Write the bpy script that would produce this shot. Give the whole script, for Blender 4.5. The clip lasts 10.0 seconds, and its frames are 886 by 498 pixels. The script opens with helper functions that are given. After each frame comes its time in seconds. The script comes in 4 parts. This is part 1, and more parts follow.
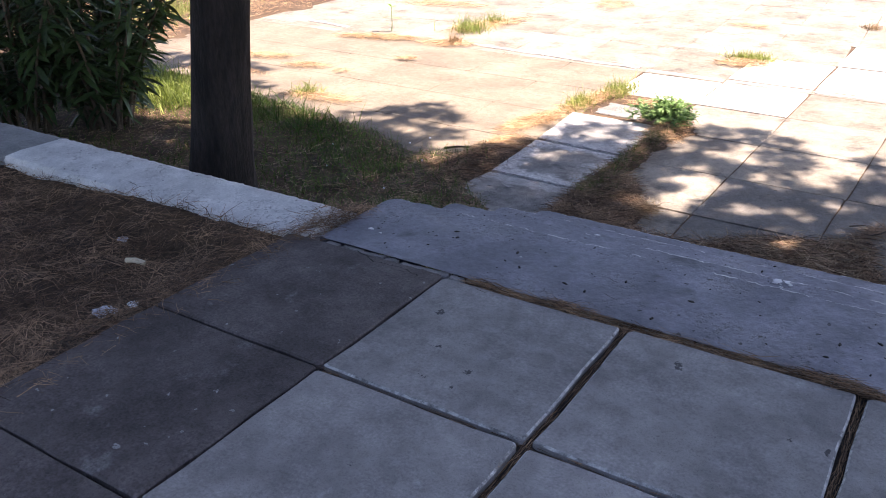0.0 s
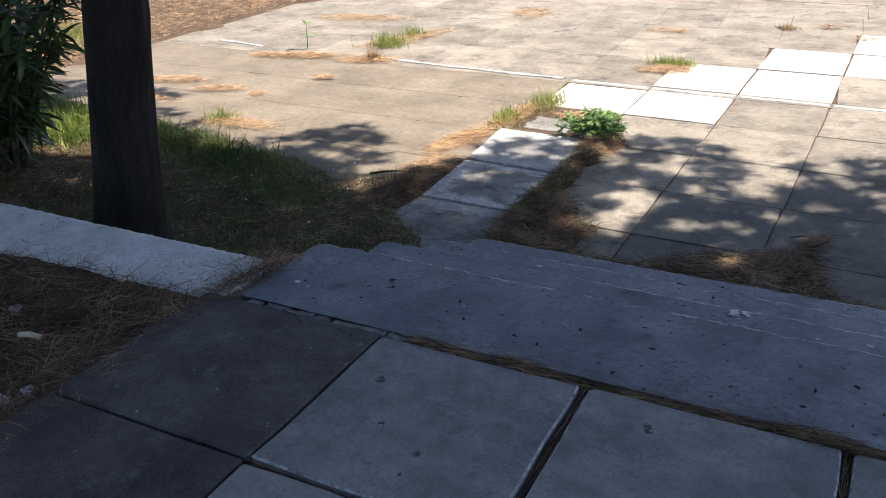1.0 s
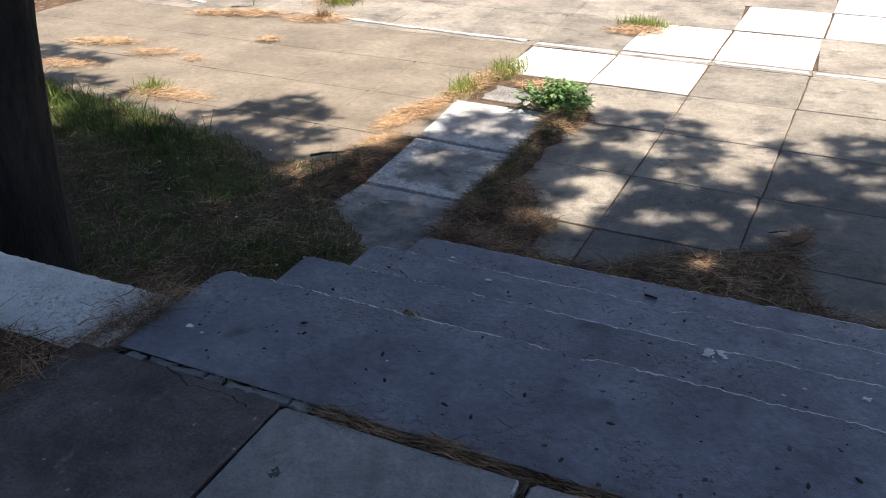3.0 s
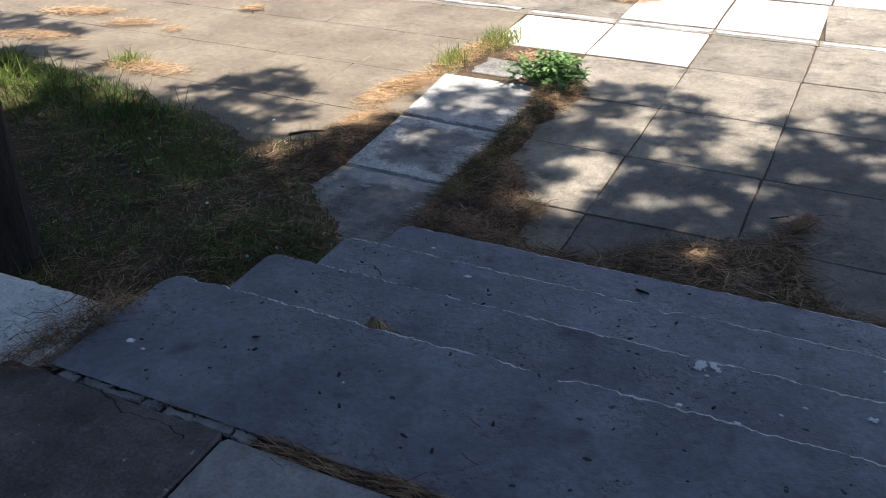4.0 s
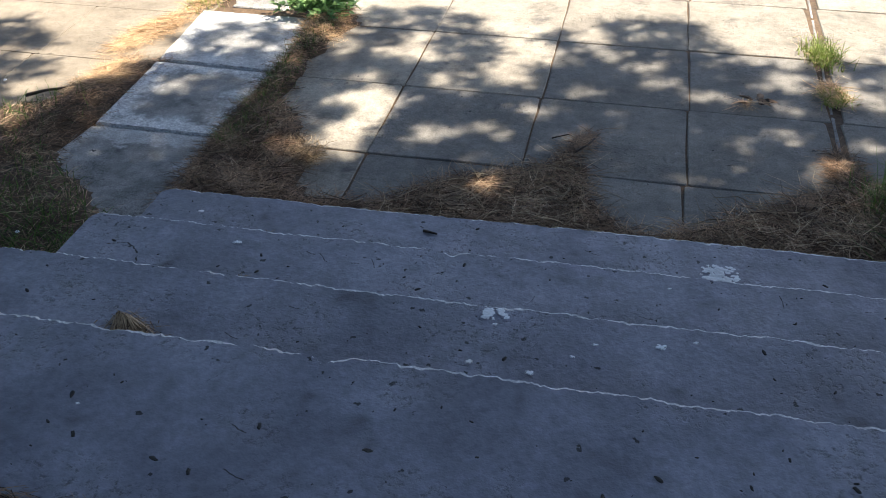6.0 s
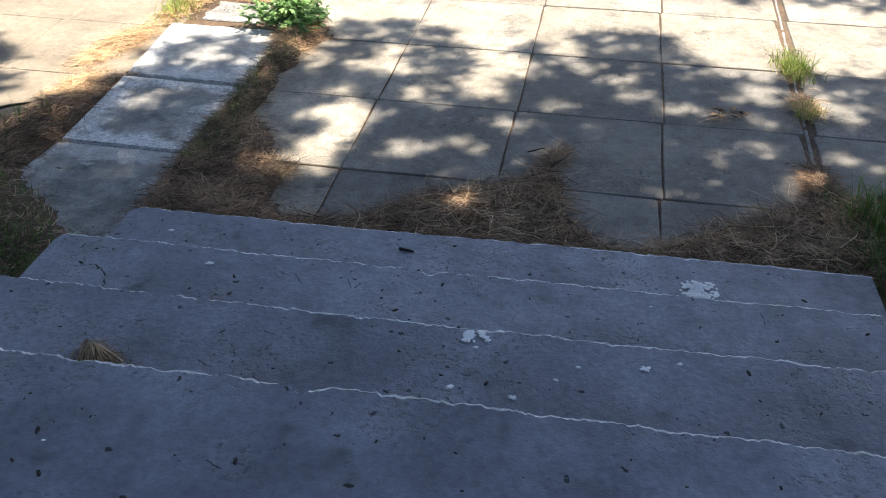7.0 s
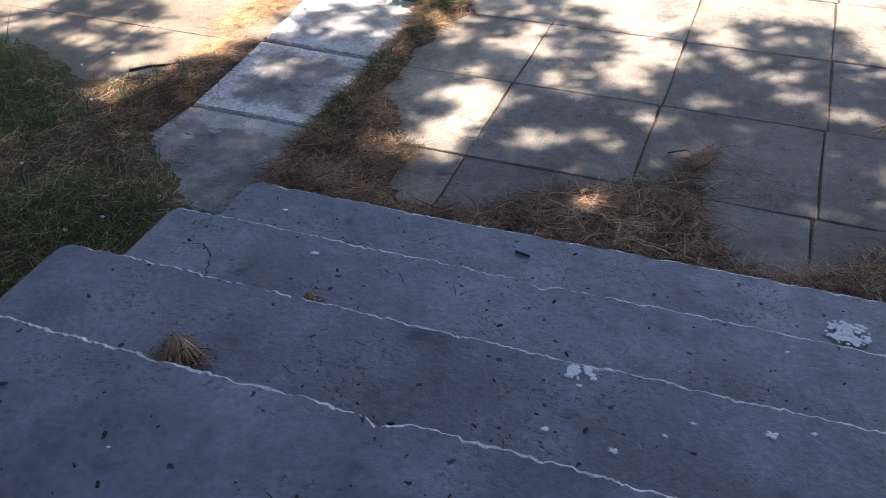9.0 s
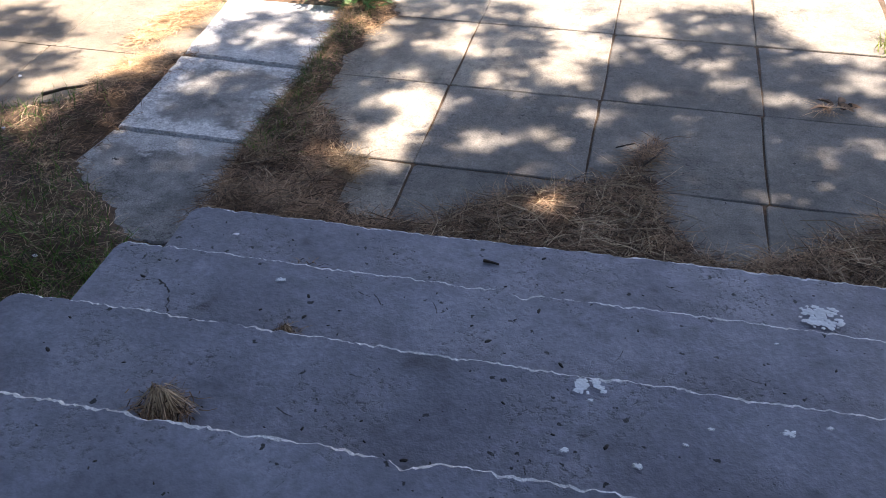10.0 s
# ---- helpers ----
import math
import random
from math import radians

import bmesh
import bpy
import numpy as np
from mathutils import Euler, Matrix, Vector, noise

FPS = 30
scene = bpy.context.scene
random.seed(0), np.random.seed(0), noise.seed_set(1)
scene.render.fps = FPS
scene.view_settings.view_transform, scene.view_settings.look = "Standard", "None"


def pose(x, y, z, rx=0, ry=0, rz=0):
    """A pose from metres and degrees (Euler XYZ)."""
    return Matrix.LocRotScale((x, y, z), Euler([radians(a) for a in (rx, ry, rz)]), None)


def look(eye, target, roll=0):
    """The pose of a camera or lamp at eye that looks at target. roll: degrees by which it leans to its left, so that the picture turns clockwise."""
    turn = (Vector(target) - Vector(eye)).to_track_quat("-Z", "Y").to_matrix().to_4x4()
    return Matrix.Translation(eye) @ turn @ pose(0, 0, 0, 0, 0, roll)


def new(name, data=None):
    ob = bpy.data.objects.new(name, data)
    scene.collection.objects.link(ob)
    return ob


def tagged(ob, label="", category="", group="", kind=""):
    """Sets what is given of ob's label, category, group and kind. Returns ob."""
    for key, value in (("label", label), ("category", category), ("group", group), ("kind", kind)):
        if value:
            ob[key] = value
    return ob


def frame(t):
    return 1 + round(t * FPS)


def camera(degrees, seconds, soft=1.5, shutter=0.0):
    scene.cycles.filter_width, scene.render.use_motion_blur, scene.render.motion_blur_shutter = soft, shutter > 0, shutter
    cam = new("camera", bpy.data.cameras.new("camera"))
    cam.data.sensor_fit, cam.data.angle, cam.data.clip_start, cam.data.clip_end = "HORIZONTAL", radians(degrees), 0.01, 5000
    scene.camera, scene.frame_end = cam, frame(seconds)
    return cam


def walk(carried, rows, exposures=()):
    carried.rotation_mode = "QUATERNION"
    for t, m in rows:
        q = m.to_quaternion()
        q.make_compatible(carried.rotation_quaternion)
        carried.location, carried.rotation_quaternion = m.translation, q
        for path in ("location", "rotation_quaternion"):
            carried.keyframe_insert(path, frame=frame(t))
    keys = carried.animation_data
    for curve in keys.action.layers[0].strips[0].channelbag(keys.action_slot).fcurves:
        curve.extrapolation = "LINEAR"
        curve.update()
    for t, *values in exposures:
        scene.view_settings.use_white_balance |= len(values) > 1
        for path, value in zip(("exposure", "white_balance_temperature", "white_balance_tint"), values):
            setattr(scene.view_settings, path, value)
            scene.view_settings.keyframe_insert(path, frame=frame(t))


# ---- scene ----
cam = camera(54.2, 10.0, soft=1.0)
PATH = [
    (0, (1.314, -2.038, 1.851), (0.333, -0.52, 0.996), -0.7),
    (0.5, (1.222, -1.918, 1.866), (0.33, -0.335, 1.029), -1.1),
    (1, (1.148, -1.803, 1.864), (0.307, -0.196, 1.02), -1.7),
    (1.5, (1.12, -1.651, 1.864), (0.241, -0.066, 1.018), -1.4),
    (2, (1.122, -1.518, 1.873), (0.238, 0.044, 0.989), -1.4),
    (2.5, (1.107, -1.416, 1.879), (0.3, 0.166, 0.959), -1.3),
    (2.7, (1.068, -1.356, 1.881), (0.297, 0.239, 0.953), -1.3),
    (3.8, (1.018, -1.082, 1.877), (0.259, 0.458, 0.851), -1.5),
    (4, (1.02, -1.019, 1.865), (0.266, 0.523, 0.839), -1.6),
    (4.5, (1.07, -0.879, 1.844), (0.466, 0.711, 0.792), -0.7),
    (5, (1.073, -0.784, 1.819), (0.659, 0.822, 0.701), 0.1),
    (5.5, (1.071, -0.763, 1.804), (0.707, 0.817, 0.632), -0.7),
    (7, (1.03, -0.7, 1.801), (0.766, 0.911, 0.645), 0.1),
    (7.5, (1.055, -0.645, 1.821), (0.763, 0.975, 0.685), 0.1),
    (8, (1.091, -0.532, 1.806), (0.712, 1.048, 0.639), 0.3),
    (8.5, (1.079, -0.477, 1.808), (0.584, 1.043, 0.606), -0.5),
    (9, (1.041, -0.477, 1.789), (0.487, 1.011, 0.573), -1.3),
    (9.5, (0.938, -0.472, 1.786), (0.457, 1.038, 0.566), -1.3),
    (10, (0.836, -0.431, 1.777), (0.488, 1.111, 0.553), -0.9),
]
EXPOSURES = [(0.0, 2.02, 6560, 26), (0.5, 1.84, 6330, 19), (1.0, 1.24, 6150, 15), (2.0, 1.36, 6170, 15), (2.7, 1.28, 6210, 15), (4.0, 1.19, 6020, 13),
             (4.5, 1.11, 6120, 12), (5.0, 0.9, 5880, 12), (5.5, 1.5, 6150, 11), (7.0, 1.95, 6230, 11), (7.5, 1.62, 6200, 11), (8.0, 1.13, 6280, 12),
             (8.5, 1.3, 6240, 13), (9.0, 2.02, 6310, 20), (9.5, 2.31, 6400, 20), (10.0, 2.2, 6400, 20)]
walk(cam, [(t, look(eye, target, roll)) for t, eye, target, roll in PATH], EXPOSURES)

# ---------------------------------------------------------------- light
SUN_AZ, SUN_EL = radians(44), radians(55)          # azimuth measured from +x towards +y
SUN_DIR = Vector((math.cos(SUN_EL) * math.cos(SUN_AZ), math.cos(SUN_EL) * math.sin(SUN_AZ), math.sin(SUN_EL)))
world = bpy.data.worlds.new("sky")
scene.world = world
world.use_nodes = True
wn, wl = world.node_tree.nodes, world.node_tree.links
sky = wn.new("ShaderNodeTexSky")
sky.sky_type, sky.sun_disc = "NISHITA", False
sky.sun_elevation, sky.sun_rotation = SUN_EL, radians(90) - SUN_AZ
wl.new(sky.outputs[0], wn["Background"].inputs[0])
wn["Background"].inputs[1].default_value = 0.075
sun = new("sun", bpy.data.lights.new("sun", "SUN"))
sun.data.energy, sun.data.angle, sun.data.color = 5.0, radians(0.55), (1.0, 0.90, 0.745)
sun.matrix_world = look(tuple(SUN_DIR * 30), (0, 0, 0))


# ---------------------------------------------------------------- materials
def surface(name, low, high, scale=1.5, grain=90.0, grain_amount=0.25, rough=0.85, bump=0.25, stain=None, stain_scale=3.0,
            stain_cut=0.58, specks=None, speck_scale=45.0, speck_size=0.12, speck_keep=0.6, per_object=0.0, island=0.0, stretch=(1, 1, 1),
            spec=0.3, big_bump=0.0, translucent=0.0, local=False, pits=None, pit_scale=70.0, paint=None):
    """A weathered surface: two tones at a large scale, fine grain, stains, specks, and fine relief, all at real size."""
    m = bpy.data.materials.new(name)
    m.use_nodes = True
    n, l = m.node_tree.nodes, m.node_tree.links
    bsdf = n["Principled BSDF"]
    where = n.new("ShaderNodeTexCoord").outputs["Object"] if local else n.new("ShaderNodeNewGeometry").outputs["Position"]
    mapping = n.new("ShaderNodeMapping")
    mapping.inputs["Scale"].default_value = stretch
    l.new(where, mapping.inputs[0])
    where = mapping.outputs[0]

    def noisy(s, detail=4.0, roughness=0.6):
        t = n.new("ShaderNodeTexNoise")
        t.inputs["Scale"].default_value, t.inputs["Detail"].default_value, t.inputs["Roughness"].default_value = s, detail, roughness
        l.new(where, t.inputs["Vector"])
        return t.outputs["Fac"]

    def ramp(src, a, b, lo=0.0, hi=1.0):
        r = n.new("ShaderNodeMapRange")
        r.inputs["From Min"].default_value, r.inputs["From Max"].default_value = a, b
        r.inputs["To Min"].default_value, r.inputs["To Max"].default_value = lo, hi
        l.new(src, r.inputs["Value"])
        return r.outputs["Result"]

    def mix(fac, a, b, kind="MIX"):
        x = n.new("ShaderNodeMix")
        x.data_type, x.blend_type = "RGBA", kind
        for sock, value in ((x.inputs["Factor"], fac), (x.inputs["A"], a), (x.inputs["B"], b)):
            if isinstance(value, (int, float)):
                sock.default_value = value
            elif isinstance(value, tuple):
                sock.default_value = (*value, 1)
            else:
                l.new(value, sock)
        return x.outputs["Result"]

    def math_node(op, a, b):
        x = n.new("ShaderNodeMath")
        x.operation = op
        for sock, value in zip(x.inputs, (a, b)):
            if isinstance(value, (int, float)):
                sock.default_value = value
            else:
                l.new(value, sock)
        return x.outputs[0]

    col = mix(ramp(noisy(scale, 6.0, 0.65), 0.35, 0.65), low, high)
    fine = noisy(grain, 3.0, 0.7)
    shade = ramp(fine, 0.3, 0.7, 1 - grain_amount, 1 + grain_amount)
    middle = ramp(noisy(grain / 7, 5.0, 0.7), 0.3, 0.7, 1 - grain_amount * 0.7, 1 + grain_amount * 0.7)
    value = math_node("MULTIPLY", shade, middle)
    if per_object:
        info = n.new("ShaderNodeObjectInfo")
        value = math_node("MULTIPLY", value, ramp(info.outputs["Random"], 0, 1, 1 - per_object, 1 + per_object))
    if island:
        geo = n.new("ShaderNodeNewGeometry")
        value = math_node("MULTIPLY", value, ramp(geo.outputs["Random Per Island"], 0, 1, 1 - island, 1 + island))
    if stain:
        col = mix(ramp(noisy(stain_scale, 8.0, 0.7), stain_cut, stain_cut + 0.12, 0, 0.85), col, stain)
    height = math_node("MULTIPLY", fine, 1.0)
    if specks:
        v = n.new("ShaderNodeTexVoronoi")
        v.inputs["Scale"].default_value, v.inputs["Randomness"].default_value = speck_scale, 1.0
        warp = n.new("ShaderNodeTexNoise")                   # bends the specks out of round
        warp.inputs["Scale"].default_value, warp.inputs["Detail"].default_value = speck_scale * 1.7, 3.0
        l.new(where, warp.inputs["Vector"])
        push = n.new("ShaderNodeVectorMath")
        push.operation = "MULTIPLY_ADD"
        push.inputs[1].default_value = (0.9 / speck_scale,) * 3
        l.new(warp.outputs["Color"], push.inputs[0])
        l.new(where, push.inputs[2])
        l.new(push.outputs[0], v.inputs["Vector"])
        chosen = math_node("GREATER_THAN", ramp(v.outputs["Color"], 0, 1), speck_keep)
        dot = math_node("MULTIPLY", math_node("LESS_THAN", math_node("ADD", v.outputs["Distance"], ramp(fine, 0.3, 0.7, -0.1, 0.1)), speck_size), chosen)
        col = mix(dot, col, specks)
        height = math_node("SUBTRACT", height, dot)
    if pits:                                                 # rough patches where the skin of the concrete has gone
        patch = ramp(noisy(pit_scale / 16, 4.0, 0.6), 0.50, 0.60)
        hollow = math_node("MULTIPLY", ramp(noisy(pit_scale, 4.0, 0.65), 0.52, 0.70, 0.0, 0.8), patch)
        col = mix(hollow, col, pits)
        height = math_node("SUBTRACT", height, math_node("MULTIPLY", hollow, 2.5))
    if paint:                                                # worn paint that holds out towards the edges of a slab
        half_w, half_l, reach, colour, cover = paint
        sep = n.new("ShaderNodeSeparateXYZ")
        l.new(n.new("ShaderNodeTexCoord").outputs["Object"], sep.inputs[0])
        inside = math_node("MINIMUM", math_node("SUBTRACT", half_w, math_node("ABSOLUTE", sep.outputs[0], 0)),
                           math_node("SUBTRACT", half_l, math_node("ABSOLUTE", sep.outputs[1], 0)))
        ragged = math_node("ADD", ramp(noisy(4.0, 6.0, 0.7), 0.3, 0.7, -0.10, 0.10), ramp(noisy(40.0, 4.0, 0.7), 0.3, 0.7, -0.05, 0.05))
        keep = ramp(math_node("ADD", inside, ragged), reach * 0.4, reach * 1.6, cover, 0.0)
        col = mix(math_node("MULTIPLY", keep, ramp(noisy(90.0, 3.0, 0.7), 0.35, 0.6, 0.3, 1.0)), col, colour)
    tone = n.new("ShaderNodeCombineColor")
    for k in range(3):
        l.new(value, tone.inputs[k])
    col = mix(1.0, col, tone.outputs[0], "MULTIPLY")
    l.new(col, bsdf.inputs["Base Color"])
    bsdf.inputs["Specular IOR Level"].default_value = spec
    l.new(ramp(noisy(grain / 10, 3.0), 0.3, 0.7, max(rough - 0.12, 0.05), min(rough + 0.1, 1)), bsdf.inputs["Roughness"])
    if bump:
        if big_bump:
            height = math_node("ADD", height, math_node("MULTIPLY", noisy(grain / 6, 5.0, 0.7), big_bump))
        b = n.new("ShaderNodeBump")
        b.inputs["Strength"].default_value, b.inputs["Distance"].default_value = bump, 0.004
        l.new(height, b.inputs["Height"])
        l.new(b.outputs[0], bsdf.inputs["Normal"])
    if translucent:
        t = n.new("ShaderNodeBsdfTranslucent")
        l.new(col, t.inputs[0])
        x = n.new("ShaderNodeMixShader")
        x.inputs[0].default_value = translucent
        l.new(bsdf.outputs[0], x.inputs[1])
        l.new(t.outputs[0], x.inputs[2])
        l.new(x.outputs[0], n["Material Output"].inputs[0])
    return m


M_SOIL = surface("soil", (0.05, 0.032, 0.02), (0.11, 0.072, 0.042), 3.0, 60, 0.4, 0.95, 0.8, big_bump=2.0)
M_DIRT = surface("joint dirt", (0.022, 0.018, 0.016), (0.05, 0.04, 0.032), 6.0, 120, 0.4, 0.95, 0.8)
M_SLAB = surface("grey cement slab", (0.215, 0.200, 0.19), (0.335, 0.314, 0.297), 4.2, 120, 0.22, 0.8, 0.4, stain=(0.43, 0.415, 0.40), stain_scale=9.0,
                 stain_cut=0.63, specks=(0.085, 0.08, 0.078), speck_scale=13, speck_size=0.12, speck_keep=0.78, per_object=0.1, big_bump=0.8, pits=(0.11, 0.106, 0.10), pit_scale=120)
M_DARK_SLAB = surface("dark cement slab", (0.066, 0.055, 0.053), (0.135, 0.114, 0.108), 3.6, 120, 0.38, 0.85, 0.6, stain=(0.21, 0.205, 0.20),
                      stain_scale=5.5, stain_cut=0.61, specks=(0.30, 0.295, 0.285), speck_scale=26, speck_size=0.13, speck_keep=0.72, per_object=0.08, big_bump=0.9, pits=(0.03, 0.028, 0.028), pit_scale=120)
M_STEP = surface("blue-grey painted concrete", (0.113, 0.111, 0.133), (0.222, 0.218, 0.256), 2.6, 60, 0.20, 0.55, 0.34, stain=(0.055, 0.053, 0.058),
                 stain_scale=7.5, stain_cut=0.575, specks=(0.014, 0.014, 0.016), speck_scale=30, speck_size=0.19, speck_keep=0.77, big_bump=3.8, spec=0.5, pits=(0.028, 0.026, 0.03), pit_scale=70)
# pale worn concrete; light caught on the rounded edge is in its colour too
M_NOSING = surface("worn edge with caught light", (0.34, 0.332, 0.335), (0.70, 0.685, 0.67), 26.0, 160, 0.3, 0.8, 0.6, stain=(0.27, 0.265, 0.27), stain_scale=15.0,
                   stain_cut=0.56)
M_KERB = surface("whitewashed concrete", (0.58, 0.575, 0.55), (0.80, 0.79, 0.76), 5.0, 130, 0.14, 0.85, 0.9, stain=(0.40, 0.39, 0.37), stain_scale=16.0,
                 stain_cut=0.60, specks=(0.16, 0.155, 0.15), speck_scale=42, speck_size=0.17, speck_keep=0.82, big_bump=2.6, pits=(0.3, 0.29, 0.28), pit_scale=75)
M_KERB_BARE = surface("bare kerb concrete", (0.2, 0.2, 0.2), (0.3, 0.3, 0.29), 4.0, 110, 0.2, 0.9, 0.6, big_bump=2.0)
M_PAVE = surface("beige cement paving", (0.172, 0.151, 0.121), (0.298, 0.265, 0.213), 2.4, 150, 0.3, 0.85, 0.6, stain=(0.095, 0.086, 0.076), stain_scale=3.6,
                 stain_cut=0.535, specks=(0.07, 0.062, 0.055), speck_scale=14, speck_size=0.09, speck_keep=0.82, per_object=0.14, big_bump=0.9, pits=(0.12, 0.105, 0.09), pit_scale=50)
M_PAVE_OLD = surface("old brownish cement paving", (0.150, 0.124, 0.092), (0.245, 0.206, 0.155), 1.8, 150, 0.28, 0.85, 0.5, stain=(0.32, 0.28, 0.22), stain_scale=4.5,
                     stain_cut=0.64, specks=(0.07, 0.06, 0.05), speck_scale=13, speck_size=0.09, speck_keep=0.84, big_bump=0.8, pits=(0.11, 0.093, 0.072), pit_scale=50)
M_PAVE_GREY = surface("grimy grey paving with pale scuffs", (0.118, 0.108, 0.094), (0.20, 0.184, 0.16), 2.8, 150, 0.3, 0.85, 0.6, stain=(0.29, 0.275, 0.25), stain_scale=5.0,
                      stain_cut=0.63, specks=(0.04, 0.036, 0.032), speck_scale=16, speck_size=0.11, speck_keep=0.8, per_object=0.1, big_bump=0.9, pits=(0.07, 0.064, 0.056), pit_scale=50)
M_PAVE_WHITE = surface("white painted paving", (0.62, 0.595, 0.545), (0.74, 0.715, 0.665), 3.0, 120, 0.10, 0.75, 0.25, stain=(0.55, 0.52, 0.46),
                       stain_scale=7.0, stain_cut=0.66)
M_PATH = surface("grey path slab", (0.150, 0.142, 0.130), (0.30, 0.285, 0.262), 5.0, 160, 0.34, 0.85, 0.8, stain=(0.075, 0.074, 0.073), stain_scale=6.0, paint=(0.29, 0.31, 0.03, (0.50, 0.485, 0.46), 0.75),
                 stain_cut=0.56, specks=(0.04, 0.04, 0.04), speck_scale=14, speck_size=0.13, speck_keep=0.8, big_bump=1.4, pits=(0.085, 0.083, 0.08))
M_PATH_WHITE = surface("worn white paint", (0.30, 0.29, 0.28), (0.66, 0.65, 0.62), 9.0, 120, 0.2, 0.8, 0.4, stain=(0.26, 0.255, 0.25), stain_scale=14.0,
                       stain_cut=0.5)
M_PATH_EDGED = surface("grey slab edged with worn white paint", (0.152, 0.145, 0.134), (0.275, 0.264, 0.246), 5.0, 160, 0.32, 0.85, 0.8, stain=(0.088, 0.086, 0.085),
                       stain_scale=6.0, stain_cut=0.56, big_bump=1.4, paint=(0.30, 0.335, 0.085, (0.66, 0.645, 0.615), 1.0))
M_PATH_PALE = surface("pale slab with worn white paint", (0.21, 0.203, 0.19), (0.36, 0.349, 0.328), 5.0, 160, 0.28, 0.85, 0.7, stain=(0.13, 0.128, 0.125),
                      stain_scale=6.0, stain_cut=0.57, big_bump=1.2, paint=(0.33, 0.345, 0.10, (0.66, 0.65, 0.62), 0.7))
M_SLAB_EDGE = surface("worn pale slab edge", (0.24, 0.232, 0.22), (0.56, 0.545, 0.515), 30.0, 160, 0.3, 0.85, 0.6, stain=(0.12, 0.115, 0.11), stain_scale=24.0, stain_cut=0.5)
M_PAINT = surface("white paint splash", (0.66, 0.655, 0.645), (0.80, 0.79, 0.78), 20, 150, 0.08, 0.7, 0.2)
M_NEEDLE = surface("dry pine needles", (0.40, 0.25, 0.13), (0.58, 0.395, 0.225), 4.0, 60, 0.2, 0.8, 0, island=0.5)
M_NEEDLE_OLD = surface("old brown pine needles", (0.10, 0.060, 0.036), (0.34, 0.216, 0.128), 5.0, 60, 0.2, 0.85, 0, island=0.9)
M_STRAW = surface("dry straw", (0.24, 0.168, 0.098), (0.47, 0.35, 0.215), 4.0, 60, 0.2, 0.8, 0, island=0.6)
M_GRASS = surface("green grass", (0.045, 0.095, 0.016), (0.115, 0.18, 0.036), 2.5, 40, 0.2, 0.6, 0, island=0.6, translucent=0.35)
M_LEAF = surface("oleander leaf", (0.030, 0.058, 0.020), (0.066, 0.112, 0.038), 5.0, 40, 0.2, 0.45, 0, island=0.5, translucent=0.3, spec=0.5)
M_BUSHLEAF = surface("small weed leaf", (0.11, 0.22, 0.055), (0.25, 0.38, 0.14), 9.0, 60, 0.2, 0.5, 0, island=0.45, translucent=0.35)
# lighter copy of the grass green, with sunlight put into the colour
M_TUFT = surface("tuft grass lightened for sun", (0.13, 0.19, 0.035), (0.30, 0.34, 0.09), 4.0, 40, 0.2, 0.6, 0, island=0.5, translucent=0.35)
M_STEM = surface("woody stem", (0.09, 0.07, 0.05), (0.16, 0.13, 0.09), 12, 80, 0.3, 0.85, 0.4)
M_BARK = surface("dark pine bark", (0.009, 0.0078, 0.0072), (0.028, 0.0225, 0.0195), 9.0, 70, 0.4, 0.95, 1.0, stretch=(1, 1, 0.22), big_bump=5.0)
M_PINE = surface("green pine needles", (0.03, 0.06, 0.02), (0.06, 0.09, 0.03), 5.0, 40, 0.2, 0.6, 0, island=0.4)
M_TWIG = surface("dark twig bark", (0.03, 0.024, 0.02), (0.08, 0.06, 0.045), 20, 120, 0.3, 0.9, 0.5)
M_PAPER = surface("white paper", (0.72, 0.74, 0.8), (0.82, 0.83, 0.86), 20, 120, 0.05, 0.7, 0.3)
M_FILM = surface("cloudy plastic film", (0.38, 0.38, 0.42), (0.55, 0.55, 0.6), 20, 120, 0.1, 0.3, 0.3, spec=0.5)
M_CREAM = surface("pale wood chip", (0.55, 0.47, 0.33), (0.65, 0.56, 0.4), 30, 160, 0.15, 0.8, 0.3)
M_CHIP = surface("dark seed husk", (0.012, 0.011, 0.012), (0.04, 0.035, 0.03), 30, 160, 0.3, 0.8, 0.3, island=0.4)
M_WALL = surface("grey rendered wall", (0.3, 0.29, 0.28), (0.4, 0.39, 0.37), 1.5, 90, 0.15, 0.9, 0.4)


# ---------------------------------------------------------------- mesh helpers
def mesh_of(name, verts, faces, mats, smooth=False, index=None):
    me = bpy.data.meshes.new(name)
    me.from_pydata([tuple(v) for v in verts], [], [tuple(f) for f in faces])
    for m in (mats if isinstance(mats, (list, tuple)) else [mats]):
        me.materials.append(m)
    if smooth:
        me.polygons.foreach_set("use_smooth", [True] * len(me.polygons))
    if index is not None:
        me.polygons.foreach_set("material_index", index)
    me.update()
    return me


def quads(name, verts, faces, mat, smooth=False):
    """A mesh from numpy arrays: verts (n, 3) and four-cornered faces (m, 4)."""
    me = bpy.data.meshes.new(name)
    m = len(faces)
    me.vertices.add(len(verts))
    me.vertices.foreach_set("co", np.ascontiguousarray(verts, np.float32).ravel())
    me.loops.add(m * 4)
    me.loops.foreach_set("vertex_index", np.ascontiguousarray(faces, np.int32).ravel())
    me.polygons.add(m)
    me.polygons.foreach_set("loop_start", np.arange(0, m * 4, 4, dtype=np.int32))
    if smooth:
        me.polygons.foreach_set("use_smooth", np.ones(m, bool))
    me.materials.append(mat)
    me.update(calc_edges=True)
    return me


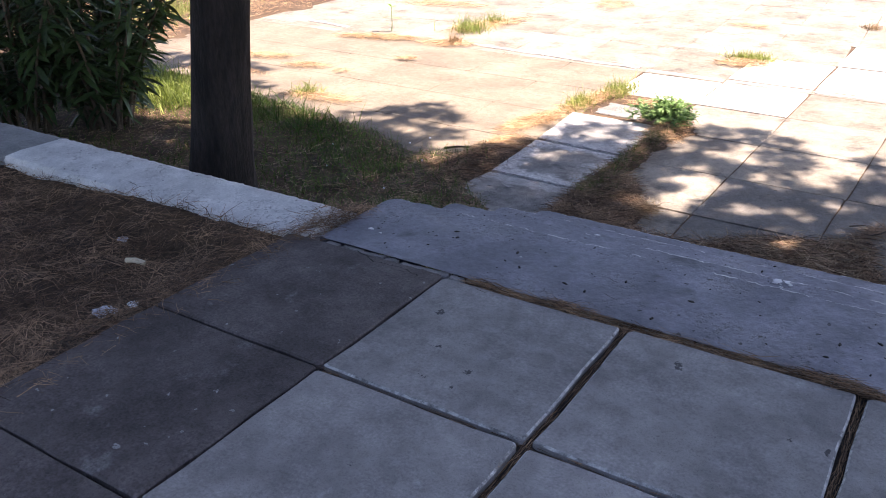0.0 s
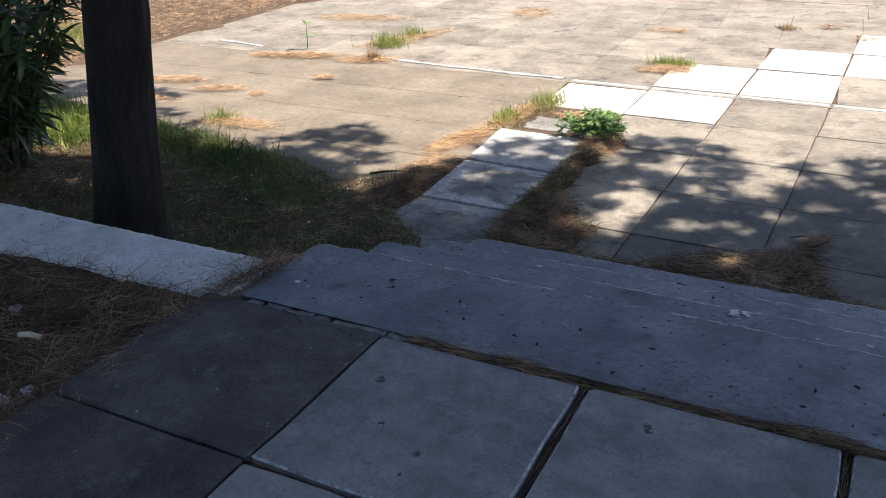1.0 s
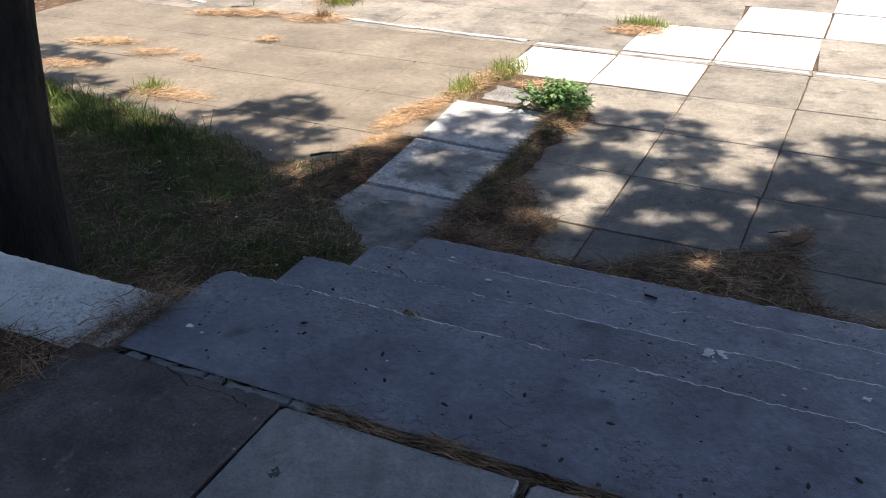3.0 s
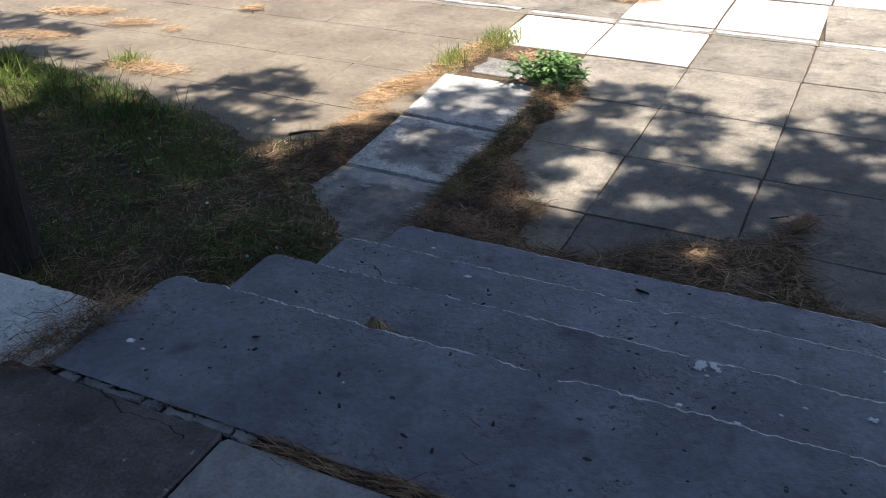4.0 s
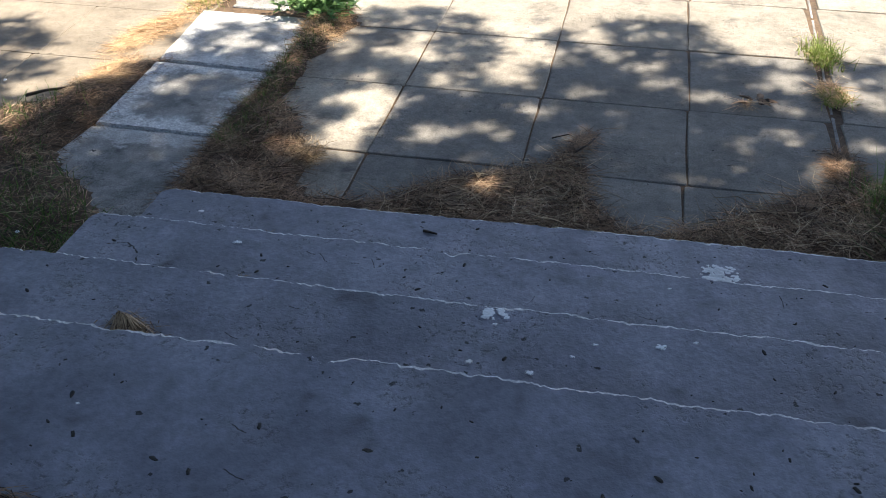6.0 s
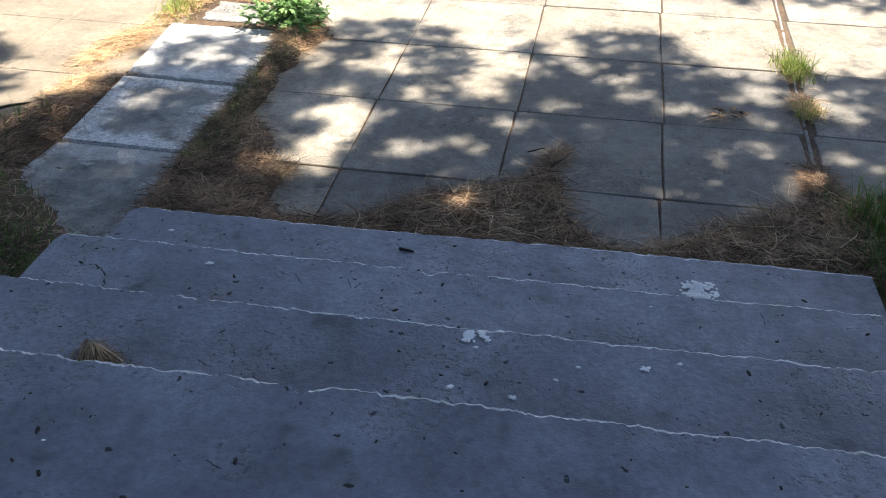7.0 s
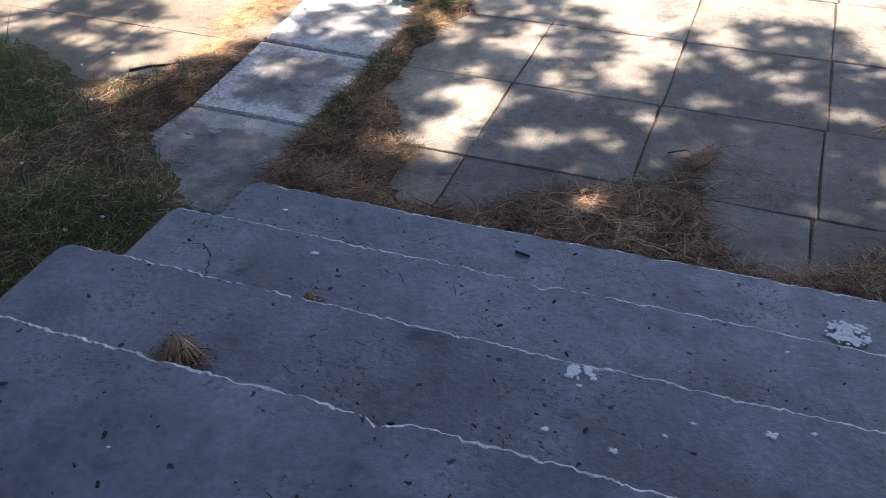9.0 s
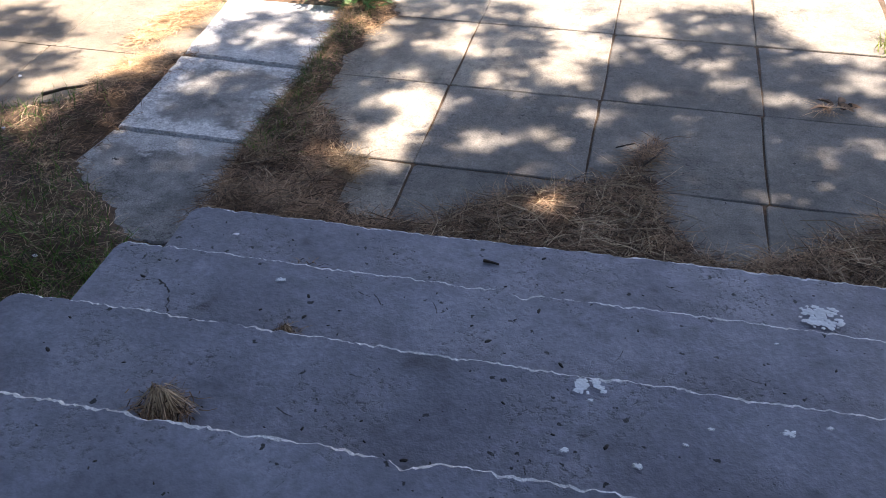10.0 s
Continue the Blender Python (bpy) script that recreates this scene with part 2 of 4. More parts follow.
def part(name, data, parent=None, label="", kind=""):
    ob = new(name, data)
    ob.parent = parent
    return tagged(ob, label, kind=kind)


def thing(name, label, category, at=(0, 0, 0), group="", kind=""):
    ob = new(name)
    ob.location = at
    return tagged(ob, label, category, group, kind)


RNG = np.random.default_rng(7)


def strands(name, pos, length, width, mat, pitch=(0.0, 0.25), bend=0.3, taper=0.35, segs=2, azimuth=None, rng=RNG):
    """Needles, straws or blades: bent ribbons that start at pos. pitch: range of their rise in radians."""
    pos = np.asarray(pos, float)
    n = len(pos)
    az = rng.uniform(0, 2 * np.pi, n) if azimuth is None else azimuth
    el = rng.uniform(pitch[0], pitch[1], n)
    ln = rng.uniform(length[0], length[1], n)
    turn, droop = rng.normal(0, bend, n), rng.normal(0, bend * 0.4, n) - bend * 0.4
    wd = rng.uniform(width[0], width[1], n)
    pts = [pos]
    for k in range(segs):
        a, e = az + turn * (k - (segs - 1) / 2), el + droop * k
        step = np.stack([np.cos(e) * np.cos(a), np.cos(e) * np.sin(a), np.sin(e)], 1) * (ln / segs)[:, None]
        pts.append(pts[-1] + step)
    side_az = az + np.pi / 2 + rng.normal(0, 0.5, n)
    tip = rng.normal(0, 0.5, n)
    side = np.stack([np.cos(side_az) * np.cos(tip), np.sin(side_az) * np.cos(tip), np.sin(tip)], 1) * wd[:, None] / 2
    rows = []
    for k, p in enumerate(pts):
        f = 1 - (1 - taper) * k / segs
        rows += [p - side * f, p + side * f]
    r = 2 * (segs + 1)
    verts = np.stack(rows, 1).reshape(-1, 3)
    base = (np.arange(n) * r)[:, None]
    faces = np.concatenate([base + np.array([2 * k, 2 * k + 1, 2 * k + 3, 2 * k + 2]) for k in range(segs)], 1).reshape(-1, 4)
    return quads(name, verts, faces, mat)


def tube(points, radii, sides=8, wobble=0.0, cap=True):
    verts, faces = [], []
    for i, (p, r) in enumerate(zip(points, radii)):
        p = Vector(p)
        a = Vector(points[max(i - 1, 0)])
        b = Vector(points[min(i + 1, len(points) - 1)])
        d = (b - a).normalized()
        u = d.orthogonal().normalized() if abs(d.z) < 0.9 else Vector((1, 0, 0)).cross(d).normalized()
        v = d.cross(u)
        for s in range(sides):
            an = 2 * math.pi * s / sides
            k = r * (1 + wobble * noise.noise(Vector((math.cos(an) * 2 + p.x * 9, math.sin(an) * 2 + p.y * 9, p.z * 6))))
            verts.append(p + (u * math.cos(an) + v * math.sin(an)) * k)
    for i in range(len(points) - 1):
        for s in range(sides):
            t = (s + 1) % sides
            faces.append((i * sides + s, i * sides + t, (i + 1) * sides + t, (i + 1) * sides + s))
    if cap:
        faces.append(tuple(range(sides - 1, -1, -1)))
        faces.append(tuple(range((len(points) - 1) * sides, len(points) * sides)))
    return verts, faces


def slab_mesh(name, w, l, th, mat, seed, worn=0.004, chamfer=0.006, skew=(0, 0), edge=None):
    """A cement slab, centred, top at z = 0, with chamfered, slightly uneven edges."""
    rng = random.Random(seed)
    outline = []
    corners = [(-w / 2, -l / 2), (w / 2, -l / 2), (w / 2, l / 2), (-w / 2, l / 2)]
    for k in range(4):
        a, b = corners[k], corners[(k + 1) % 4]
        cut = rng.uniform(0.008, 0.02)
        for f in (cut, 0.2, 0.4, 0.6, 0.8, 1 - cut):
            outline.append((a[0] + (b[0] - a[0]) * f + rng.uniform(-worn, worn), a[1] + (b[1] - a[1]) * f + rng.uniform(-worn, worn)))
    outline = [(x + skew[0] * y, y + skew[1] * x) for x, y in outline]
    n = len(outline)
    verts = [(x, y, -th) for x, y in outline] + [(x, y, -chamfer) for x, y in outline]
    verts += [(x * (1 - 2 * chamfer / w), y * (1 - 2 * chamfer / l), 0) for x, y in outline]
    faces = [tuple(range(2 * n, 3 * n))]
    for k in range(n):
        j = (k + 1) % n
        faces += [(k, j, n + j, n + k), (n + k, n + j, 2 * n + j, 2 * n + k)]
    if edge:
        return mesh_of(name, verts, faces, [mat, edge], index=[0] + [0, 1] * n)
    return mesh_of(name, verts, faces, mat)


def blotch(name, mat, size, seed, points=26, height=0.0015, ragged=0.45, squash=0.6):
    """A thin irregular patch, such as spilt paint, domed a little."""
    rng = random.Random(seed)
    verts = [(0, 0, height)]
    for ring, f in ((0, 0.7), (1, 1.0)):
        for k in range(points):
            a = 2 * math.pi * k / points
            r = size * f * (1 - ragged * abs(noise.noise(Vector((math.cos(a) * 2.3 + seed, math.sin(a) * 2.3, seed * 1.7)))) * 2 + rng.uniform(-0.1, 0.1) * ragged * 2)
            verts.append((r * math.cos(a), r * math.sin(a) * squash, height * (1 - ring)))
    faces = []
    for k in range(points):
        j = (k + 1) % points
        faces += [(0, 1 + k, 1 + j), (1 + k, 1 + points + k, 1 + points + j, 1 + j)]
    return mesh_of(name, verts, faces, mat)


def fbm(x, y, s, seed=0.0):
    return noise.fractal(Vector((x * s, y * s, seed)), 0.9, 2.0, 4)


def smooth(a, b, x):
    t = min(max((x - a) / (b - a), 0), 1)
    return t * t * (3 - 2 * t)


# ---------------------------------------------------------------- plan
TOP = 0.606                                   # terrace level; the court lies at 0
TREADS = [(0.034, 0.457, TOP), (0.457, 0.893, 0.434), (0.892, 1.330, 0.262), (1.330, 1.760, 0.092)]   # back, front, level
LEFT, RIGHT = -0.535, 2.05                    # ends of the steps


def lawn_edge(x):
    """Where the grass gives way to the paving."""
    return float(np.interp(x, [-11.38, -5.81, -4.48, -4.00, -3.13, -2.42, -1.89, -1.49, -1.24, -1.19], [3.33, 3.15, 2.99, 2.95, 2.78, 2.60, 2.46, 2.48, 2.75, 2.85]))


def lawn(x, y):
    """1 on the grass beside the steps, 0 on the paving."""
    if x > -0.55:
        return 0.0
    e = lawn_edge(x) + 0.10 * fbm(x, y, 2.0, 3.0)
    k = 1 - smooth(e - 0.10, e + 0.06, y)
    if x > -1.3:                              # round the first path slab
        hole = smooth(-1.3, -1.19, x + 0.03 * fbm(x, y, 7)) * smooth(0, 0.12, y - (1.68 - 0.9 * (x + 0.85)) + 0.05 * fbm(x, y, 5))
        k *= 1 - hole
    return k


def litter_strip(x, y):
    """1 on the strip of soil and needles between the path slabs and the paving."""
    inner = smooth(-0.60, -0.52, x)
    outer = float(np.interp(y, [1.69, 1.99, 2.28, 2.53, 2.72, 3.06, 3.44, 3.69, 3.88, 4.11], [-0.12, -0.13, -0.19, -0.30, -0.44, -0.46, -0.43, -0.33, -0.43, -0.60]))
    return inner * (1 - smooth(outer - 0.05, outer + 0.05, x + 0.06 * fbm(x, y, 5, 1.0))) * (1 - smooth(3.9, 4.1, y))


def foot_band(x, y):
    """1 on the needles swept against the lowest step."""
    e = float(np.interp(x, [-0.30, 0.00, 0.25, 0.45, 0.70, 0.88, 0.97, 1.05, 1.16, 1.33, 1.51, 1.71, 1.86, 2.11, 2.41], [2.18, 1.89, 1.92, 2.11, 2.25, 2.32, 2.41, 2.05, 1.90, 1.87, 1.99, 2.13, 2.29, 2.36, 2.41]))
    return (1 - smooth(e - 0.06, e + 0.05, y + 0.05 * fbm(x, y, 5, 2.0))) * smooth(-0.3, -0.1, x)


def ground_height(x, y):
    z = -0.005
    k = lawn(x, y)
    z += k * (0.045 + 0.03 * fbm(x, y, 1.3) + 0.012 * fbm(x, y, 6))
    if y < 0.3:
        z -= 0.15
    z += max(litter_strip(x, y), 0) * (0.03 + 0.015 * fbm(x, y, 5))
    z += max(foot_band(x, y), 0) * (0.024 + 0.012 * fbm(x, y, 6))
    if x > 2.1:
        z += 0.03 * smooth(2.1, 2.25, x) * (1 - smooth(2.0, 2.5, y))
    if x < -5.9:
        z += 0.04 * smooth(-5.95, -6.3, x + 0.2 * fbm(x, y, 1.5))
    return z


def ground_sheet():
    xs = np.concatenate([[-400, -120, -40, -18, -12], np.arange(-9, -4, 0.2), np.arange(-4, 2.6, 0.06), np.arange(2.6, 5, 0.3), [8, 14, 40, 120, 400]])
    ys = np.concatenate([[-400, -120, -40, -16, -8, -3], np.arange(0.1, 4.6, 0.06), np.arange(4.6, 12, 0.3), [14, 20, 40, 120, 400]])
    verts = [(x, y, ground_height(x, y) if -9 <= x <= 5 and 0 <= y < 12 else -0.012) for y in ys for x in xs]
    w = len(xs)
    faces = [(j * w + i, j * w + i + 1, (j + 1) * w + i + 1, (j + 1) * w + i) for j in range(len(ys) - 1) for i in range(w - 1)]
    ob = new("ground", mesh_of("ground", verts, faces, M_SOIL, smooth=True))
    return tagged(ob, "brown earth with dry needles round the court", "ground", kind="structure")


ground_sheet()


# ---------------------------------------------------------------- terrace, kerb and steps
def box_mesh(name, x0, x1, y0, y1, z0, z1, mat, cut=0.01):
    bm = bmesh.new()
    bmesh.ops.create_cube(bm, size=1)
    for v in bm.verts:
        v.co = Vector(((x0 + x1) / 2 + v.co.x * (x1 - x0), (y0 + y1) / 2 + v.co.y * (y1 - y0), (z0 + z1) / 2 + v.co.z * (z1 - z0)))
    bmesh.ops.bevel(bm, geom=bm.edges[:], offset=cut, segments=2, affect="EDGES")
    me = bpy.data.meshes.new(name)
    bm.to_mesh(me)
    bm.free()
    me.materials.append(mat)
    return me


terrace = new("terrace", box_mesh("terrace", -0.66, 7.0, -9.0, 0.05, -0.2, 0.586, M_DIRT))
tagged(terrace, "terrace of square grey cement slabs with dirty joints", "terrace", kind="structure")
tagged(new("retaining_wall", box_mesh("retaining_wall", RIGHT + 0.01, 7.0, 0.055, 0.3, -0.2, TOP, M_WALL)),
       "grey rendered wall beside the steps", "wall", kind="structure")


def bed_height(x, y):
    return min(0.597, 0.517 + 0.02 * fbm(x, y, 1.2) + 0.014 * fbm(x, y, 6) + 0.055 * smooth(-0.95, -0.64, x)
               + (0.045 + 0.04 * smooth(-2.2, -0.8, x)) * smooth(-0.25, -0.03, y))


def bed_sheet():
    xs = np.concatenate([[-30, -15, -8, -6], np.arange(-5, -0.60, 0.05)])
    ys = np.concatenate([[-30, -14, -9, -6], np.arange(-4, 0.01, 0.05)])
    verts = [(x, y, bed_height(x, y) - 0.002) for y in ys for x in xs]
    w = len(xs)
    faces = [(j * w + i, j * w + i + 1, (j + 1) * w + i + 1, (j + 1) * w + i) for j in range(len(ys) - 1) for i in range(w - 1)]
    ob = new("planting_bed", mesh_of("planting_bed", verts, faces, M_SOIL, smooth=True))
    return tagged(ob, "earth bed thick with brown pine needles beside the terrace", "planting bed", kind="structure")


bed_sheet()


def kerb(name, x0, x1, mat, label):
    """A hand-cast kerb with a rounded, uneven top; its outer side drops to the grass."""
    profile = [(-0.025, 0.40), (-0.028, 0.585), (-0.012, 0.603), (0.06, 0.608), (0.15, 0.606), (0.26, 0.604), (0.292, 0.595), (0.302, 0.57), (0.305, -0.2)]
    n = int((x1 - x0) / 0.012)
    verts, faces = [], []
    for i in range(n + 1):
        x = x0 + (x1 - x0) * i / n
        for k, (y, z) in enumerate(profile):
            f = 1.0 if k in (1, 2, 6, 7) else 0.4
            verts.append((x, y + f * (0.005 * fbm(x, k * 0.3, 2.5, 5.0) + 0.006 * fbm(x, k * 0.7, 40, 5.0)), z + f * (0.004 * fbm(x, y, 30, 2.0) if z > 0.5 else 0)))
    m = len(profile)
    for i in range(n):
        for k in range(m - 1):
            faces.append((i * m + k, (i + 1) * m + k, (i + 1) * m + k + 1, i * m + k + 1))
    faces += [tuple(range(m)), tuple(range((n + 1) * m - 1, n * m - 1, -1))]
    ob = new(name, mesh_of(name, verts, faces, mat, smooth=False))
    return tagged(ob, label, "kerb", kind="structure")


kerb("kerb", -2.30, -0.575, M_KERB, "whitewashed concrete kerb with pitted flaking paint")
kerb("kerb", -9.0, -2.304, M_KERB_BARE, "bare grey concrete kerb beside a needle bed")


def chip(x, step):
    """How far the edge of a step is broken back, in metres."""
    d = 0.007 * max(0, fbm(x, step, 5.5, 11.0 + step * 3)) + 0.006 * fbm(x, step, 17, 4.0 + step) + 0.004 * fbm(x, step, 60, 2.0)
    if step == 0:
        d += 0.014 * math.exp(-((x - 0.575) / 0.03) ** 2) + 0.008 * smooth(0.40, 0.56, x) * (1 - smooth(0.56, 0.58, x))
    if step == 2:
        d += 0.02 * math.exp(-((x - 0.66) / 0.03) ** 2)
    return d


def step_mesh(k):
    back, front, z = TREADS[k]
    low = TREADS[k + 1][2] - 0.03 if k < 3 else -0.12
    n = 420
    left = LEFT + 0.004 * k
    verts, faces, index = [], [], []
    rows = 9
    for i in range(n + 1):
        x = left + (RIGHT - left) * i / n
        d = x - left
        r = 0.05 if k == 0 else 0.04
        pull = r - math.sqrt(max(r * r - (r - d) ** 2, 0)) if d < r else 0.0
        c = chip(x, k)
        wave = 0.006 * fbm(x, k, 1.1, 8.0) + 0.010 * fbm(x, 0, 0.6, 3.0 + k)
        y = front + (0.020 if k == 0 else 0.012) + wave - pull
        up = 0.003 * fbm(x, k, 6.0, 1.0)
        zz = z + 0.003 * fbm(x, k, 1.5, 2.0)
        b = back + (0 if k == 0 else -0.03)
        pts = [(y - 0.004, low), (y - 0.002 - c * 0.3, z - 0.05), (y - c * 0.6, z - 0.024 - c * 0.4), (y - 0.003 - c, z - 0.011 - c * 0.4 + up),
               (y - 0.009 - c * 1.2, z - 0.0016 - c * 0.05 + up * 0.5), (y - 0.0098 - c * 1.2 - max(0.0022, 0.0046 + 0.006 * fbm(x, k, 14, 6.0) + 0.003 * fbm(x, k, 70, 9.0)), zz + 0.0005), (y - 0.06 - c, zz), (y - 0.2, zz), (b, zz)]
        verts += [(x, p, q) for p, q in pts]
    for i in range(n):
        for j in range(rows - 1):
            faces.append((i * rows + j, (i + 1) * rows + j, (i + 1) * rows + j + 1, i * rows + j + 1))
            index.append(1 if j in (3, 4) else 0)
    base = len(verts)
    for i in (0, n):
        x = left if i == 0 else RIGHT
        ring = [i * rows + j for j in range(rows)]
        verts.append((x, back, low))
        f = ring + [len(verts) - 1]
        faces.append(tuple(f if i else f[::-1]))
        index.append(0)
    return mesh_of("step", verts, faces, [M_STEP, M_NOSING], index=index)


stairs = thing("stairs", "four worn blue-grey concrete steps with chipped pale edges", "stairs", kind="structure")
for k in range(4):
    part("step", step_mesh(k), stairs)
# the hollow below the steps
part("footing", box_mesh("footing", LEFT + 0.03, RIGHT - 0.01, 0.06, 1.70, -0.2, 0.04, M_WALL), stairs)


# ---------------------------------------------------------------- trees
def pine(name, base, radius, height, lean, label, seed):
    rng = random.Random(seed)
    tree = thing(name, label, "tree", base)
    pts, rad = [], []
    for i in range(61):
        f = i / 60
        z = -0.15 + f * height
        flare = 0.05 * math.exp(-max(z, 0) / 0.16) + 0.028 * math.exp(-max(z, 0) / 0.6)
        pts.append((lean[0] * f * height + 0.03 * math.sin(f * 5 + seed), lean[1] * f * height + 0.03 * math.cos(f * 4 + seed), z))
        rad.append(radius * (1 - 0.5 * f ** 1.5) + flare)
    sides = 40
    verts, faces = tube(pts, rad, sides)
    out = []
    for v in verts:
        a = math.atan2(v.y, v.x)
        ridge = noise.noise(Vector((math.cos(a) * 6, math.sin(a) * 6, v.z * 1.6 + seed)))
        plate = noise.noise(Vector((math.cos(a) * 14, math.sin(a) * 14, v.z * 5)))
        root = 0.05 * max(0, math.cos(3 * a + seed)) * math.exp(-max(v.z, 0) / 0.12)
        s = 1 + 0.07 * ridge + 0.05 * plate
        out.append(Vector((v.x * s + root * math.cos(a), v.y * s + root * math.sin(a), v.z)))
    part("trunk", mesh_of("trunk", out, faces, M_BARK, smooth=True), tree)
    for k in range(9):
        z0 = height * (0.55 + 0.42 * k / 9)
        a = k * 2.4 + seed
        reach = 2.6 * (1.15 - k / 12)
        top = pts[min(60, int((z0 + 0.15) / height * 60))]
        line = [(top[0] + math.cos(a) * reach * s, top[1] + math.sin(a) * reach * s, z0 + 0.55 * s + 0.12 * math.sin(s * 6 + k)) for s in (0, 0.25, 0.5, 0.75, 1)]
        v, f = tube(line, [0.07, 0.055, 0.04, 0.026, 0.012], 7, 0.15)
        part("limb", mesh_of("limb", v, f, M_BARK, smooth=True), tree)
    return tree


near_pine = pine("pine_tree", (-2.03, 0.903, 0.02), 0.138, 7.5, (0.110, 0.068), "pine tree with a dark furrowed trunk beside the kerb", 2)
far_pine = pine("pine_tree", (5.6, 1.2, -0.03), 0.19, 8.0, (-0.02, 0.01), "spreading pine tree that shades the steps", 5)

# crown outline where its shadow falls on the court: x, y
EDGE_X = [-7.70, -5.04, -4.56, -4.18, -3.80, -3.32, -2.99, -2.79, -2.55, -2.30, -2.06, -1.88, -1.71, -1.54, -1.37, -1.21,
          -1.04, -0.84, -0.64, -0.44, -0.30, -0.00, 0.20, 0.40, 0.56, 0.71, 0.89, 1.14, 1.37, 1.53, 1.64, 1.79,
          1.99, 2.38, 2.98, 3.96]
EDGE_Y = [3.02, 3.74, 3.66, 3.62, 3.14, 2.91, 2.72, 2.82, 3.07, 3.43, 3.37, 3.13, 2.80, 2.56, 2.71, 3.34,
          3.48, 3.55, 3.54, 3.78, 3.86, 3.98, 3.91, 3.76, 3.63, 3.67, 3.87, 3.99, 4.10, 4.00, 3.67, 3.53,
          3.53, 3.58, 3.78, 4.18]
# openings of the crown: x, y, half-widths
GAPS = [(-0.01, 2.80, 0.14, 0.14), (0.00, 2.50, 0.11, 0.2), (0.32, 2.53, 0.07, 0.08), (0.52, 3.20, 0.08, 0.09), (0.65, 3.10, 0.07, 0.08), (0.94, 3.07, 0.08, 0.05),
        (1.27, 3.41, 0.07, 0.05), (1.07, 3.49, 0.07, 0.06), (0.35, 2.97, 0.1, 0.06), (0.62, 2.62, 0.03, 0.07), (0.60, 3.57, 0.12, 0.2), (0.74, 3.47, 0.1, 0.08),
        (1.40, 2.31, 0.06, 0.05), (0.78, 2.81, 0.05, 0.05), (0.24, 3.13, 0.06, 0.06), (0.60, 2.08, 0.05, 0.04), (-0.31, 3.38, 0.08, 0.1), (0.04, 3.46, 0.06, 0.09),
        (0.49, 2.57, 0.04, 0.05), (-0.08, 3.41, 0.05, 0.07), (0.21, 3.33, 0.09, 0.06), (-0.07, 3.05, 0.07, 0.06), (0.00, 2.34, 0.06, 0.09), (-0.19, 2.20, 0.07, 0.07),
        (0.94, 3.71, 0.07, 0.05), (1.32, 3.24, 0.07, 0.05), (1.51, 3.08, 0.07, 0.05), (1.87, 3.04, 0.08, 0.06), (1.85, 2.78, 0.09, 0.06), (1.68, 2.66, 0.04, 0.04),
        (2.24, 3.19, 0.12, 0.1), (2.20, 2.72, 0.08, 0.05), (1.95, 2.43, 0.05, 0.06), (1.94, 3.38, 0.08, 0.08), (-1.59, 2.25, 0.08, 0.09), (-1.94, 3.02, 0.12, 0.08),
        (-2.09, 2.78, 0.1, 0.07), (-1.52, 2.80, 0.11, 0.08), (-0.97, 2.77, 0.07, 0.07), (-1.73, 2.63, 0.08, 0.06), (-1.26, 3.15, 0.08, 0.09), (-0.89, 3.30, 0.11, 0.08),
        (-1.60, 3.06, 0.12, 0.14), (-2.40, 2.88, 0.08, 0.05), (-4.28, 3.37, 0.4, 0.12), (-3.81, 3.00, 0.2, 0.08), (-4.76, 3.17, 0.3, 0.1), (-2.89, 2.53, 0.12, 0.06),
        (-3.23, 2.67, 0.2, 0.06), (-3.87, 2.27, 0.5, 0.33)]


